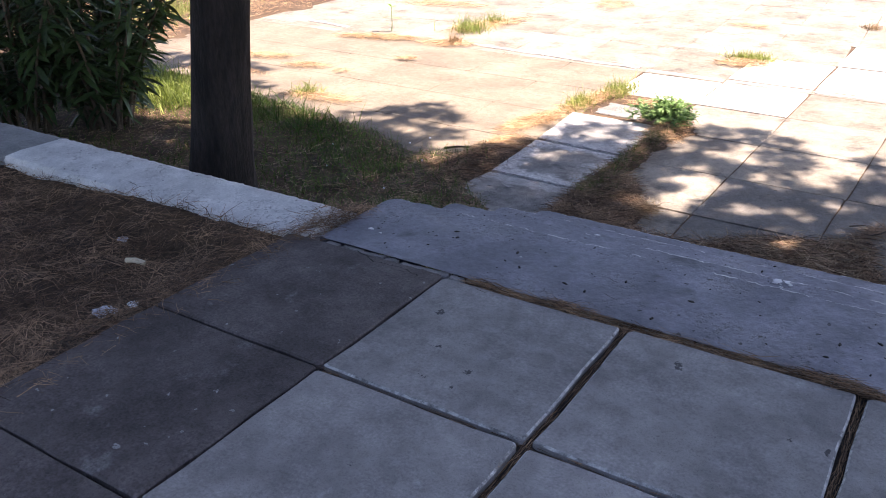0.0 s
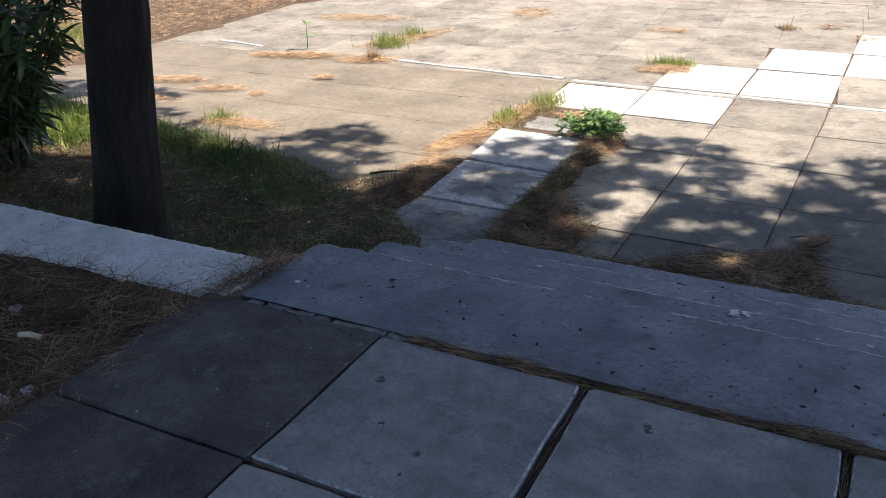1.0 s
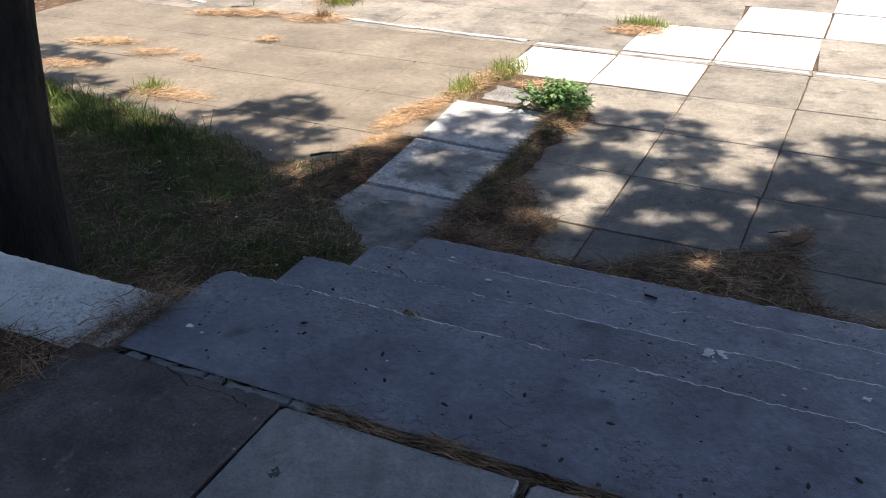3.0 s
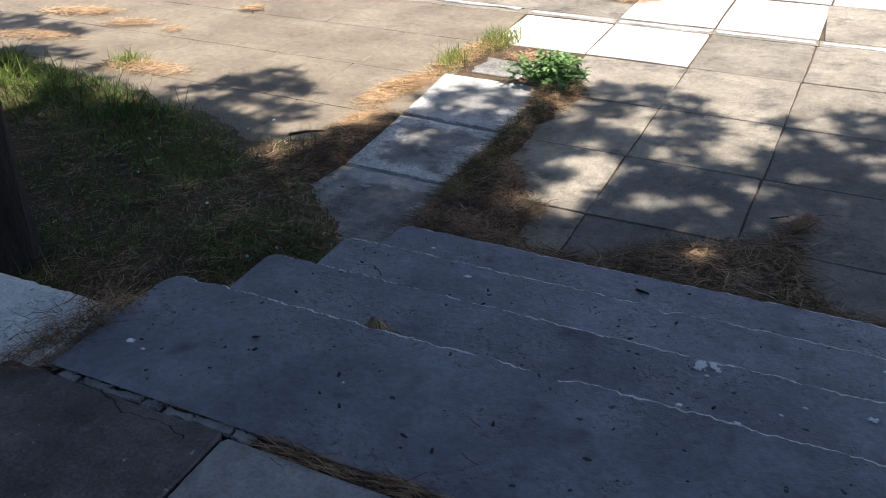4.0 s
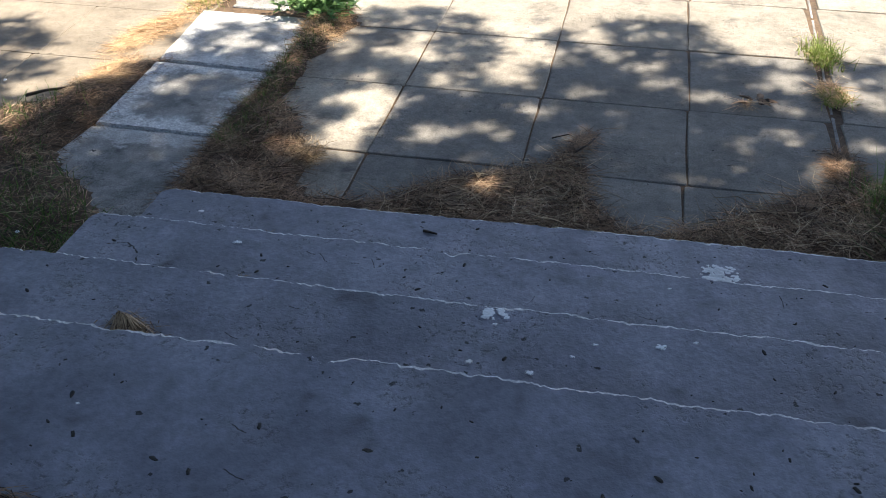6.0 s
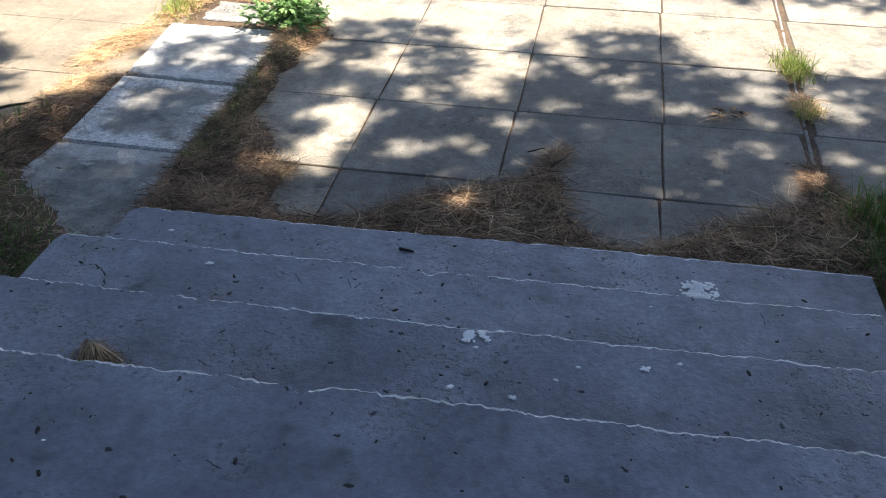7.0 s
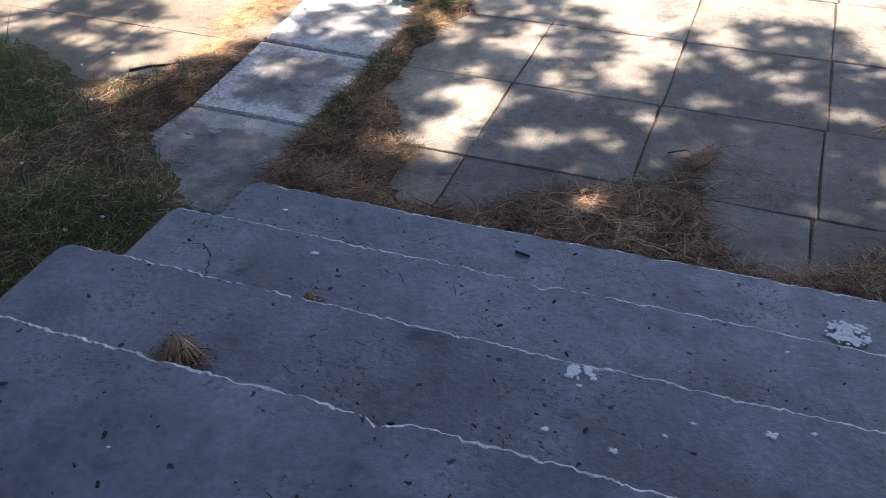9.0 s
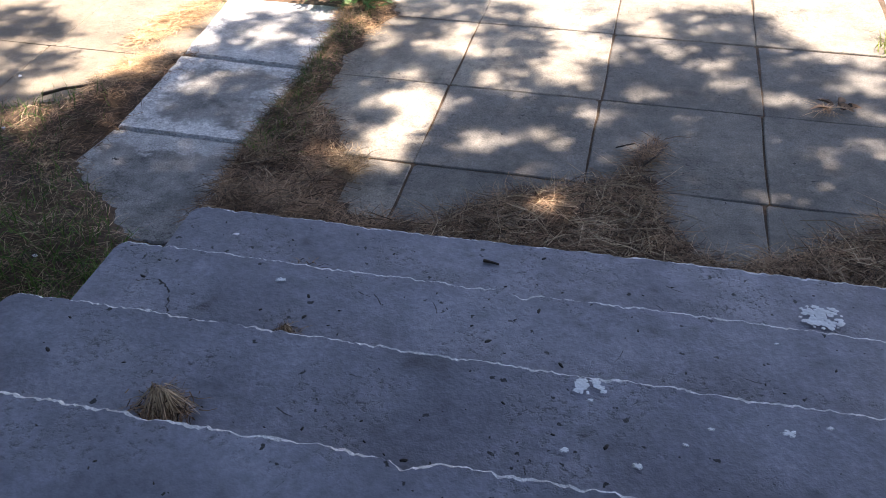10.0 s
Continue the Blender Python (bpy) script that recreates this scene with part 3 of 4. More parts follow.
def crown(parent, choose, seed):
    """Needle clumps of the two crowns; a clump is a burst of blades round a twig's end."""
    rng = np.random.default_rng(seed)
    spots = []
    sx, sy = SUN_DIR.x / SUN_DIR.z, SUN_DIR.y / SUN_DIR.z

    def open_at(x, y, more):
        return any(((x - a) / (w + more)) ** 2 + ((y - b) / (h + more)) ** 2 < 1 for a, b, w, h in GAPS)

    for layer in range(2):                                    # loose outer clumps
        for gx in np.arange(-6.5, 3.4, 0.10):
            for gy in np.arange(0.9, 4.3, 0.10):
                x, y = gx + rng.uniform(-0.05, 0.05), gy + rng.uniform(-0.05, 0.05)
                e = float(np.interp(x, EDGE_X, EDGE_Y)) + 0.1
                if y > e - 0.07 - 0.5 * layer or y < e - 2.3 or open_at(x, y, 0.035):
                    continue
                if rng.uniform() > 0.86 + 0.3 * (e - y) / 1.0:
                    continue
                spots.append((x, y, rng.uniform(4.4, 5.2), 0.10 + 0.025 * rng.uniform()))
    for gx in np.arange(1.9, 6.5, 0.15):                      # a bough further out, widened out of view to hold back sky light
        for gy in np.arange(4.5, 9.0, 0.15):
            x, y = gx + rng.uniform(-0.07, 0.07), gy + rng.uniform(-0.07, 0.07)
            if y > 4.62 + 0.35 * max(0, 2.2 - x) + 0.15 * noise.noise(Vector((x * 4, 0, 1))) and rng.uniform() < 0.85:
                spots.append((x, y, rng.uniform(4.4, 5.0), 0.14))
    for gx in np.arange(-7.5, 5.2, 0.17):                       # the dense middle, several layers deep
        for gy in np.arange(-3.8, 3.0, 0.17):
            for layer in range(3):
                x, y = gx + rng.uniform(-0.1, 0.1), gy + rng.uniform(-0.1, 0.1)
                e = float(np.interp(x, EDGE_X, EDGE_Y))
                if y > e - 1.6 or ((x + 1.2) / 6.0) ** 2 + ((y - 0.4) / 3.6) ** 2 > 1 + 0.3 * fbm(x, y, 0.7, 4.0) or open_at(x, y, 0.2):
                    continue
                spots.append((x, y, 4.7 + 0.7 * layer + rng.uniform(-0.3, 0.3), 0.24))
    for k in range(650):                                     # unseen low boughs over the needle bed, added to cut sky light
        h = rng.uniform(2.5, 4.3)
        x, y = rng.uniform(-5.5, -1.15), rng.uniform(-4.0, 0.4)
        spots.append((x - sx * h, y - sy * h, h, 0.26))
    p = np.array([(x + sx * h, y + sy * h, h, s) for x, y, h, s in spots if choose(x + sx * h)])
    blades = 28
    pos = np.repeat(p[:, :3], blades, 0)
    size = np.repeat(p[:, 3], blades)
    n = len(pos)
    d = rng.normal(0, 1, (n, 3))
    d[:, 2] *= 0.55
    d /= np.linalg.norm(d, axis=1)[:, None]
    s = np.cross(d, rng.normal(0, 1, (n, 3)))
    s /= np.linalg.norm(s, axis=1)[:, None]
    tip = pos + d * (size * rng.uniform(0.7, 1.15, n))[:, None]
    w = s * (size * 0.135)[:, None]
    verts = np.stack([pos - w * 0.6, pos + w * 0.6, tip + w * 0.5, tip - w * 0.5], 1).reshape(-1, 3)
    faces = np.arange(4 * n).reshape(-1, 4)
    ob = part("crown", quads("crown", verts, faces, M_PINE), parent, kind="stuff")
    ob.matrix_parent_inverse = Matrix.Translation(-parent.location)


crown(near_pine, lambda x: x < 0.6, 11)
crown(far_pine, lambda x: x >= 0.6, 11)


# ---------------------------------------------------------------- fallen needles, straw and grass
def scatter(n, x0, x1, y0, y1, keep, height, rng, lift=0.012):
    """n random places in a rectangle, kept by a density function, on a surface."""
    out = []
    while len(out) < n:
        x, y = rng.uniform(x0, x1), rng.uniform(y0, y1)
        if rng.uniform() < keep(x, y):
            out.append((x, y, height(x, y) + rng.uniform(0.0, lift)))
    return np.array(out)


def stuff(name, data, label, category):
    return tagged(new(name, data), label, category, kind="stuff")


rng = np.random.default_rng(21)
near_bed = scatter(26000, -3.2, -0.60, -1.7, -0.02, lambda x, y: 1.0, bed_height, rng, 0.02)
stuff("pine_needles", strands("pine_needles", near_bed, (0.06, 0.13), (0.0018, 0.0032), M_NEEDLE_OLD, (-0.1, 0.35), 0.35, rng=rng),
      "thick brown mat of fallen pine needles on the bed", "pine needles")
far_bed = scatter(9000, -7.0, -0.62, -4.0, -0.02, lambda x, y: 0.0 if x > -3.0 and y > -1.6 else 1.0, bed_height, rng, 0.02)
stuff("pine_needles", strands("pine_needles", far_bed, (0.06, 0.13), (0.002, 0.0035), M_NEEDLE_OLD, (-0.1, 0.3), 0.35, rng=rng),
      "brown mat of fallen pine needles on the bed", "pine needles")
spill = scatter(900, -0.72, -0.52, -1.6, 0.32, lambda x, y: smooth(-0.50, -0.66, x + 0.04 * fbm(x, y, 9)) if y < 0 else smooth(-0.44, -0.6, x), lambda x, y: TOP - 0.002, rng, 0.008)
stuff("pine_needles", strands("pine_needles", spill, (0.04, 0.10), (0.0014, 0.0024), M_NEEDLE_OLD, (-0.05, 0.15), 0.3, rng=rng),
      "pine needles spilt over the edge of the slabs", "pine needles")
heap = scatter(800, -0.74, -0.50, -0.02, 0.33, lambda x, y: math.exp(-(((x + 0.60 + 0.10 * (0.3 - y) - 0.03) / 0.032) ** 2)), lambda x, y: TOP - 0.015, rng, 0.035)
stuff("pine_needles", strands("pine_needles", heap, (0.04, 0.09), (0.0014, 0.0024), M_NEEDLE_OLD, (-0.1, 0.3), 0.4, rng=rng),
      "dry straw and needles caught between kerb and steps", "pine needles")

# the joints of the terrace
joint = scatter(3200, 0.10, 2.0, -0.002, 0.042, lambda x, y: 0.45 + 0.55 * smooth(-0.2, 0.3, fbm(x, 0, 4.0, 5.0)), lambda x, y: TOP - 0.018 + 0.012 * smooth(-0.2, 0.4, fbm(x, 0, 4.0, 5.0)), rng, 0.018)
az = np.where(rng.uniform(0, 1, 3200) < 0.5, 0.0, np.pi) + rng.normal(0, 0.30, 3200)
stuff("pine_needles", strands("pine_needles", joint, (0.03, 0.08), (0.0014, 0.0024), M_NEEDLE_OLD, (-0.05, 0.12), 0.2, azimuth=az, rng=rng),
      "pine needles packed into the joint behind the top step", "pine needles")
for x0, x1, y0, y1, turn, n in ((0.596, 0.612, -1.25, 0.0, math.pi / 2, 330), (1.214, 1.230, -1.25, 0.0, math.pi / 2, 380), (0.0, 1.9, -0.608, -0.592, 0, 200),
                                (0.0, 1.9, -1.208, -1.192, 0, 150)):
    p = scatter(n, x0, x1, y0, y1, lambda x, y: 1.0, lambda x, y: TOP - 0.018, rng, 0.012)
    az = turn + np.where(rng.uniform(0, 1, n) < 0.5, 0.0, np.pi) + rng.normal(0, 0.1, n)
    stuff("pine_needles", strands("pine_needles", p, (0.03, 0.08), (0.0012, 0.002), M_NEEDLE_OLD, (-0.05, 0.05), 0.1, azimuth=az, rng=rng),
          "pine needles lying in a joint between slabs", "pine needles")

# the grass beside the steps
def bare(x, y):
    return 0.5 + 0.9 * fbm(x, y, 1.6, 9.0)


def green(x, y):
    d = max(0.0, min(1.0, bare(x, y)))
    rim = math.exp(-((y - lawn_edge(x) + 0.25) / 0.35) ** 2) * smooth(-1.6, -2.2, x)
    clump = math.exp(-(((x + 1.72) / 0.28) ** 2 + ((y - 1.95) / 0.2) ** 2))
    near = 0.55 * (1 - smooth(1.2, 2.0, y)) * smooth(-3.0, -2.0, x)
    return lawn(x, y) * min(1, 0.36 * d + rim * 0.7 + clump * 0.9 + near * d) * (0.75 if x > -1.45 and y > 1.5 else 1.0)


straw = scatter(13000, -5.5, -0.56, 0.32, 3.2, lambda x, y: lawn(x, y) * (0.55 + 0.45 * smooth(-1.8, -1.2, x)), ground_height, rng, 0.02)
stuff("dry_straw", strands("dry_straw", straw, (0.04, 0.11), (0.0018, 0.0032), M_STRAW, (-0.1, 0.2), 0.4, rng=rng),
      "dry straw and needles among the grass", "straw")
brown = scatter(6500, -3.2, -0.56, 0.32, 3.2, lambda x, y: lawn(x, y) * (0.3 + 0.7 * smooth(-2.0, -1.2, x)), ground_height, rng, 0.02)
stuff("pine_needles", strands("pine_needles", brown, (0.05, 0.11), (0.0018, 0.0034), M_NEEDLE_OLD, (-0.1, 0.25), 0.4, rng=rng),
      "brown pine needles among the grass", "pine needles")
blades = scatter(17000, -5.8, -0.56, 0.32, 3.3, green, ground_height, rng, 0.0)
stuff("grass", strands("grass", blades, (0.04, 0.12), (0.0028, 0.0055), M_GRASS, (0.4, 1.4), 0.5, 0.15, 3, rng=rng),
      "rough green grass beside the kerb and steps", "grass")
tall = scatter(900, -4.9, -2.3, 2.0, 3.15, lambda x, y: lawn(x, y) * math.exp(-((y - lawn_edge(x) + 0.3) / 0.25) ** 2), ground_height, rng, 0.0)
stuff("grass", strands("grass", tall, (0.09, 0.22), (0.005, 0.010), M_GRASS, (0.5, 1.4), 0.5, 0.1, 3, rng=rng),
      "tall broad-bladed grass at the edge of the paving", "grass")

# lit patch by the oleander, its blades in the lightened green
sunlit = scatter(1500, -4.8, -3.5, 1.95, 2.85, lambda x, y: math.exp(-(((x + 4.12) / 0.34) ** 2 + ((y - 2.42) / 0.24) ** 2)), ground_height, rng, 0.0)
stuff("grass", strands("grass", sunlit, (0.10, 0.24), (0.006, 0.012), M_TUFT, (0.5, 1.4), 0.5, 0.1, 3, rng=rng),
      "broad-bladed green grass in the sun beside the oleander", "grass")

edge_mat = scatter(1900, -1.45, -1.14, 1.9, 3.05, lambda x, y: smooth(-1.45, -1.32, x + 0.05 * fbm(x, y, 6)), lambda x, y: max(0.0, ground_height(x, y)), rng, 0.02)
stuff("pine_needles", strands("pine_needles", edge_mat, (0.04, 0.10), (0.0018, 0.0034), M_NEEDLE_OLD, (-0.1, 0.25), 0.4, rng=rng),
      "brown pine needles banked against the garden path", "pine needles")

# the strip beside the path, and the drift against the lowest step
mat_strip = scatter(12000, -0.60, 0.05, 1.78, 4.1, lambda x, y: litter_strip(x, y) * (1 if y < 2.7 else 0.75), ground_height, rng, 0.022)
stuff("pine_needles", strands("pine_needles", mat_strip, (0.04, 0.10), (0.0018, 0.0034), M_NEEDLE_OLD, (-0.1, 0.28), 0.4, rng=rng),
      "matted brown pine needles along the garden path", "pine needles")
strip_straw = scatter(700, -0.58, -0.02, 1.8, 3.4, lambda x, y: litter_strip(x, y), ground_height, rng, 0.03)
stuff("dry_straw", strands("dry_straw", strip_straw, (0.05, 0.12), (0.0016, 0.003), M_STRAW, (-0.05, 0.22), 0.4, rng=rng),
      "pale dry straw along the garden path", "straw")
strip_green = scatter(900, -0.58, -0.3, 2.2, 3.6, lambda x, y: litter_strip(x, y) * math.exp(-((x + 0.50) / 0.09) ** 2), ground_height, rng, 0.0)
stuff("grass", strands("grass", strip_green, (0.04, 0.10), (0.002, 0.004), M_GRASS, (0.3, 1.3), 0.5, 0.15, 3, rng=rng),
      "sparse olive-green grass along the garden path", "grass")
sunny = scatter(600, -0.22, -0.05, 2.12, 2.36, lambda x, y: math.exp(-(((x + 0.14) / 0.06) ** 2 + ((y - 2.22) / 0.09) ** 2)), ground_height, rng, 0.02)
stuff("dry_straw", strands("dry_straw", sunny, (0.04, 0.09), (0.0018, 0.003), M_STRAW, (0.0, 0.7), 0.4, rng=rng), "loose tuft of bleached dry straw", "straw")
drift = scatter(14000, -0.2, 2.3, 1.765, 2.5, lambda x, y: foot_band(x, y), ground_height, rng, 0.03)
stuff("pine_needles", strands("pine_needles", drift, (0.06, 0.14), (0.0018, 0.0036), M_NEEDLE_OLD, (-0.1, 0.2), 0.45, rng=rng),
      "drift of brown pine needles against the lowest step", "pine needles")
drift_pale = scatter(1500, 0.2, 2.2, 1.77, 2.45, lambda x, y: foot_band(x, y), ground_height, rng, 0.045)
stuff("dry_straw", strands("dry_straw", drift_pale, (0.07, 0.22), (0.002, 0.0038), M_STRAW, (-0.1, 0.2), 0.5, rng=rng),
      "pale straw lying over the needle drift", "straw")
right_turf = scatter(3600, 1.98, 3.2, 1.72, 2.45, lambda x, y: smooth(2.0, 2.2, x) * (1 - smooth(2.25, 2.42, y)), ground_height, rng, 0.0)
stuff("grass", strands("grass", right_turf, (0.10, 0.24), (0.003, 0.006), M_GRASS, (0.6, 1.45), 0.5, 0.12, 3, rng=rng),
      "dark green grass at the end of the steps", "grass")

# sunlit patches of needles on the court: x, y, half-lengths, turn, number
PATCHES = [(-4.10, 5.23, 0.62, 0.14, 0.25, 1500), (-3.33, 5.30, 0.35, 0.16, 0.4, 800), (-3.46, 6.33, 0.22, 0.75, -0.35, 1400), (-0.59, 5.89, 0.3, 0.16, 0.3, 900), (-3.98, 3.88, 0.28, 0.09, 0.3, 500), (-3.13, 3.11, 0.4, 0.13, 0.1, 900),
           (-3.55, 3.87, 0.1, 0.05, 0.2, 150), (-3.32, 4.54, 0.14, 0.05, 0.3, 200), (-1.26, 4.10, 0.1, 0.55, -0.15, 1400), (-0.83, 4.21, 0.22, 0.1, -0.1, 450), (-1.40, 3.38, 0.12, 0.4, -0.25, 2200), (-1.35, 2.80, 0.12, 0.3, -0.1, 1300),
           (-0.49, 3.56, 0.16, 0.28, 0.2, 1200), (-4.47, 3.37, 0.5, 0.12, 0.2, 900), (-4.60, 3.99, 0.4, 0.12, 0.3, 700), (2.03, 2.45, 0.07, 0.22, 0, 1700), (2.10, 3.22, 0.07, 0.14, 0.0, 320), (0.98, 2.51, 0.05, 0.16, -0.35, 500),
           (-1.00, 7.62, 0.25, 0.12, 0.1, 300), (-2.77, 8.21, 0.3, 0.4, 0.2, 700), (-4.58, 7.22, 0.7, 0.25, 0.2, 1200), (0.55, 8.33, 0.16, 0.05, 0.2, 160), (0.94, 7.78, 0.12, 0.06, 0.1, 140), (1.70, 3.01, 0.05, 0.03, 0.2, 60)]
for cx, cy, a, b, turn, n in PATCHES:
    r, t = np.sqrt(rng.uniform(0, 1, n)) * rng.uniform(0.55, 1.05, n), rng.uniform(0, 2 * np.pi, n)
    u, v = a * r * np.cos(t), b * r * np.sin(t)
    x, y = cx + u * math.cos(turn) - v * math.sin(turn), cy + u * math.sin(turn) + v * math.cos(turn)
    base = np.array([max(0.0, ground_height(px, py)) for px, py in zip(x, y)])
    p = np.stack([x, y, base + 0.004 + 0.022 * (1 - r) + rng.uniform(0, 0.012, n)], 1)
    far = cy > 3.9
    stuff("pine_needles", strands("pine_needles", p, (0.05, 0.11), (0.0022, 0.004) if far else (0.0016, 0.0028), M_NEEDLE if cy > 2.7 else M_NEEDLE_OLD, (-0.05, 0.25), 0.4, rng=rng),
          "small drift of rust-brown pine needles on the paving", "pine needles")
soil_far = scatter(16000, -9.5, -5.8, 3.2, 9.0, lambda x, y: smooth(-5.9, -6.25, x + 0.2 * fbm(x, y, 1.5)), ground_height, rng, 0.03)
stuff("pine_needles", strands("pine_needles", soil_far, (0.06, 0.11), (0.002, 0.0042), M_NEEDLE, (-0.05, 0.3), 0.4, rng=rng),
      "rust-brown needles covering the earth past the paving", "pine needles")


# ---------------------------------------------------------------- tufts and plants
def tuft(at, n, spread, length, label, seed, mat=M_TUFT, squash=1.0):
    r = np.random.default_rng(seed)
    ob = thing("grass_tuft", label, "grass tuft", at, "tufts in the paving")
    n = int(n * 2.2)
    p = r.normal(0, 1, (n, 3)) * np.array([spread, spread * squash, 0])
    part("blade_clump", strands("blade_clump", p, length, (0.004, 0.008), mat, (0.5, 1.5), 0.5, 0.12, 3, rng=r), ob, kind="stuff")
    part("thatch", strands("thatch", r.normal(0, 1, (n // 2, 3)) * np.array([spread * 1.2, spread * squash * 1.2, 0.003]) + np.array([0, 0, 0.006]), (0.04, 0.09),
                           (0.002, 0.0035), M_STRAW, (0.0, 0.5), 0.4, rng=r), ob, "dry straw at the foot", "stuff")
    return ob


tuft((-3.50, 5.98, 0.0), 170, 0.09, (0.10, 0.22), "bright green grass tuft in a paving joint", 1)
tuft((-3.48, 6.50, 0.0), 90, 0.06, (0.08, 0.16), "green grass tuft among dry needles", 2)
tuft((-0.575, 6.12, 0.0), 230, 0.11, (0.05, 0.12), "low green grass tuft in a paving joint", 3, squash=0.4)
tuft((-1.30, 3.95, 0.0), 150, 0.05, (0.07, 0.14), "green grass tuft beside the path", 4, squash=1.8)
tuft((-1.17, 4.45, 0.0), 170, 0.06, (0.07, 0.15), "green grass tuft beside a white slab", 5, squash=2.0)
tuft((-3.35, 3.18, 0.0), 70, 0.06, (0.06, 0.13), "yellow-green grass tuft among needles", 6)
tuft((2.125, 3.68, 0.0), 260, 0.042, (0.035, 0.085), "yellow-green grass tuft in the wide joint", 7, squash=2.0)
tuft((2.105, 3.17, 0.0), 150, 0.03, (0.025, 0.06), "small green tuft in the wide joint", 8, squash=1.5)
tuft((-7.1, 5.0, 0.02), 700, 0.35, (0.08, 0.22), "patch of green grass on brown earth", 9)
tuft((-3.30, 5.36, 0.0), 70, 0.03, (0.08, 0.18), "thin dry grass tuft", 10, M_STRAW)
tuft((0.14, 8.15, 0.0), 80, 0.05, (0.04, 0.09), "small yellow tuft in a far joint", 11, M_STRAW)


def leaf_verts(length, width, fold=0.25, curl=0.2):
    """A leaf along +x: a folded, pointed blade with a drooping end."""
    verts, faces = [], []
    stations = [(0.0, 0.12), (0.2, 0.7), (0.5, 1.0), (0.8, 0.62), (1.0, 0.04)]
    for f, w in stations:
        z = -curl * length * f * f
        verts += [(f * length, -w * width / 2, z + fold * w * width / 2), (f * length, 0, z), (f * length, w * width / 2, z + fold * w * width / 2)]
    for k in range(len(stations) - 1):
        a = 3 * k
        faces += [(a, a + 3, a + 4, a + 1), (a + 1, a + 4, a + 5, a + 2)]
    return np.array(verts), np.array(faces)


def leaves(name, placed, mat, fold=0.25, curl=0.25):
    """placed: rows of place, direction azimuth, rise, roll, length, width."""
    all_v, all_f, base = [], [], 0
    for (x, y, z), az, el, roll, ln, wd in placed:
        v, f = leaf_verts(ln, wd, fold, curl)
        m = np.array(Euler((roll, -el, az)).to_matrix())
        all_v.append(v @ m.T + np.array((x, y, z)))
        all_f.append(f + base)
        base += len(v)
    return quads(name, np.concatenate(all_v), np.concatenate(all_f), mat, smooth=True)


def oleander(at, seed, stems, spread, height, label, dense=60):
    r = random.Random(seed)
    ob = thing("oleander_bush", label, "bush", at)
    placed = []
    for k in range(stems):
        a = 2 * math.pi * k / stems + r.uniform(-0.4, 0.4)
        reach, tall = spread * r.uniform(0.35, 1.0), height * r.uniform(0.6, 1.05)
        line = []
        for s in range(9):
            f = s / 8
            line.append(Vector((math.cos(a) * (0.12 + reach * f ** 1.4), math.sin(a) * (0.12 + reach * f ** 1.4), tall * f * (1 - 0.12 * f) - 0.05)))
        v, f = tube(line, [0.014 - 0.0011 * s for s in range(9)], 6)
        part("stem", mesh_of("stem", v, f, M_STEM, smooth=True), ob)
        for s in range(dense):
            f = r.uniform(0.14, 1.0) ** 0.85
            i = min(int(f * 8), 7)
            p = line[i].lerp(line[i + 1], f * 8 - i)
            az = r.uniform(0, 2 * math.pi)
            placed.append((tuple(p), az, r.uniform(-0.7, 0.9) * (1.2 - 0.4 * f), r.uniform(-0.7, 0.7), r.uniform(0.13, 0.23), r.uniform(0.026, 0.042)))
    part("foliage", leaves("foliage", placed, M_LEAF), ob, kind="stuff")
    return ob


oleander((-3.88, 1.69, 0.0), 3, 26, 0.85, 1.7, "dark green oleander bush with long narrow leaves")
oleander((-4.27, 1.30, 0.0), 8, 26, 0.75, 2.0, "dense dark green oleander bush behind the kerb", 62)
oleander((-4.59, 2.12, 0.0), 12, 20, 0.7, 1.9, "dark green oleander bush at the edge of the court", 50)


def weed(at, seed, n, radius, height, label):
    """A mound of upright leafy shoots, each a whorl of toothed leaves, with gaps between them."""
    r = random.Random(seed)
    ob = thing("weed_bush", label, "weed", at)
    placed = []
    for k in range(n):
        a, f = r.uniform(0, 2 * math.pi), math.sqrt(r.random())
        reach = radius * (1 + 0.25 * math.sin(3 * a + seed)) * f
        top = height * math.sqrt(max(1 - (f * 0.9) ** 2, 0.05)) * r.uniform(0.65, 1.15)
        line = [Vector((math.cos(a) * reach * s * (0.4 + 0.6 * s), math.sin(a) * reach * 0.8 * s * (0.4 + 0.6 * s), top * s)) for s in (0, 0.35, 0.7, 1)]
        if k % 2 == 0:
            v, fc = tube(line, [0.0035, 0.003, 0.0024, 0.0015], 4)
            part("stalk", mesh_of("stalk", v, fc, M_BUSHLEAF), ob)
        for s in range(13):
            u = r.uniform(0.0, 1.05)
            p = line[1].lerp(line[2], u * 2) if u < 0.5 else line[2].lerp(line[3], u * 2 - 1)
            placed.append((tuple(p), a + s * 2.4 + r.uniform(-0.5, 0.5), r.uniform(-0.2, 0.9), r.uniform(-0.6, 0.6), r.uniform(0.026, 0.052), r.uniform(0.013, 0.024)))
    part("foliage", leaves("foliage", placed, M_BUSHLEAF, 0.2, 0.35), ob, kind="stuff")
    return ob


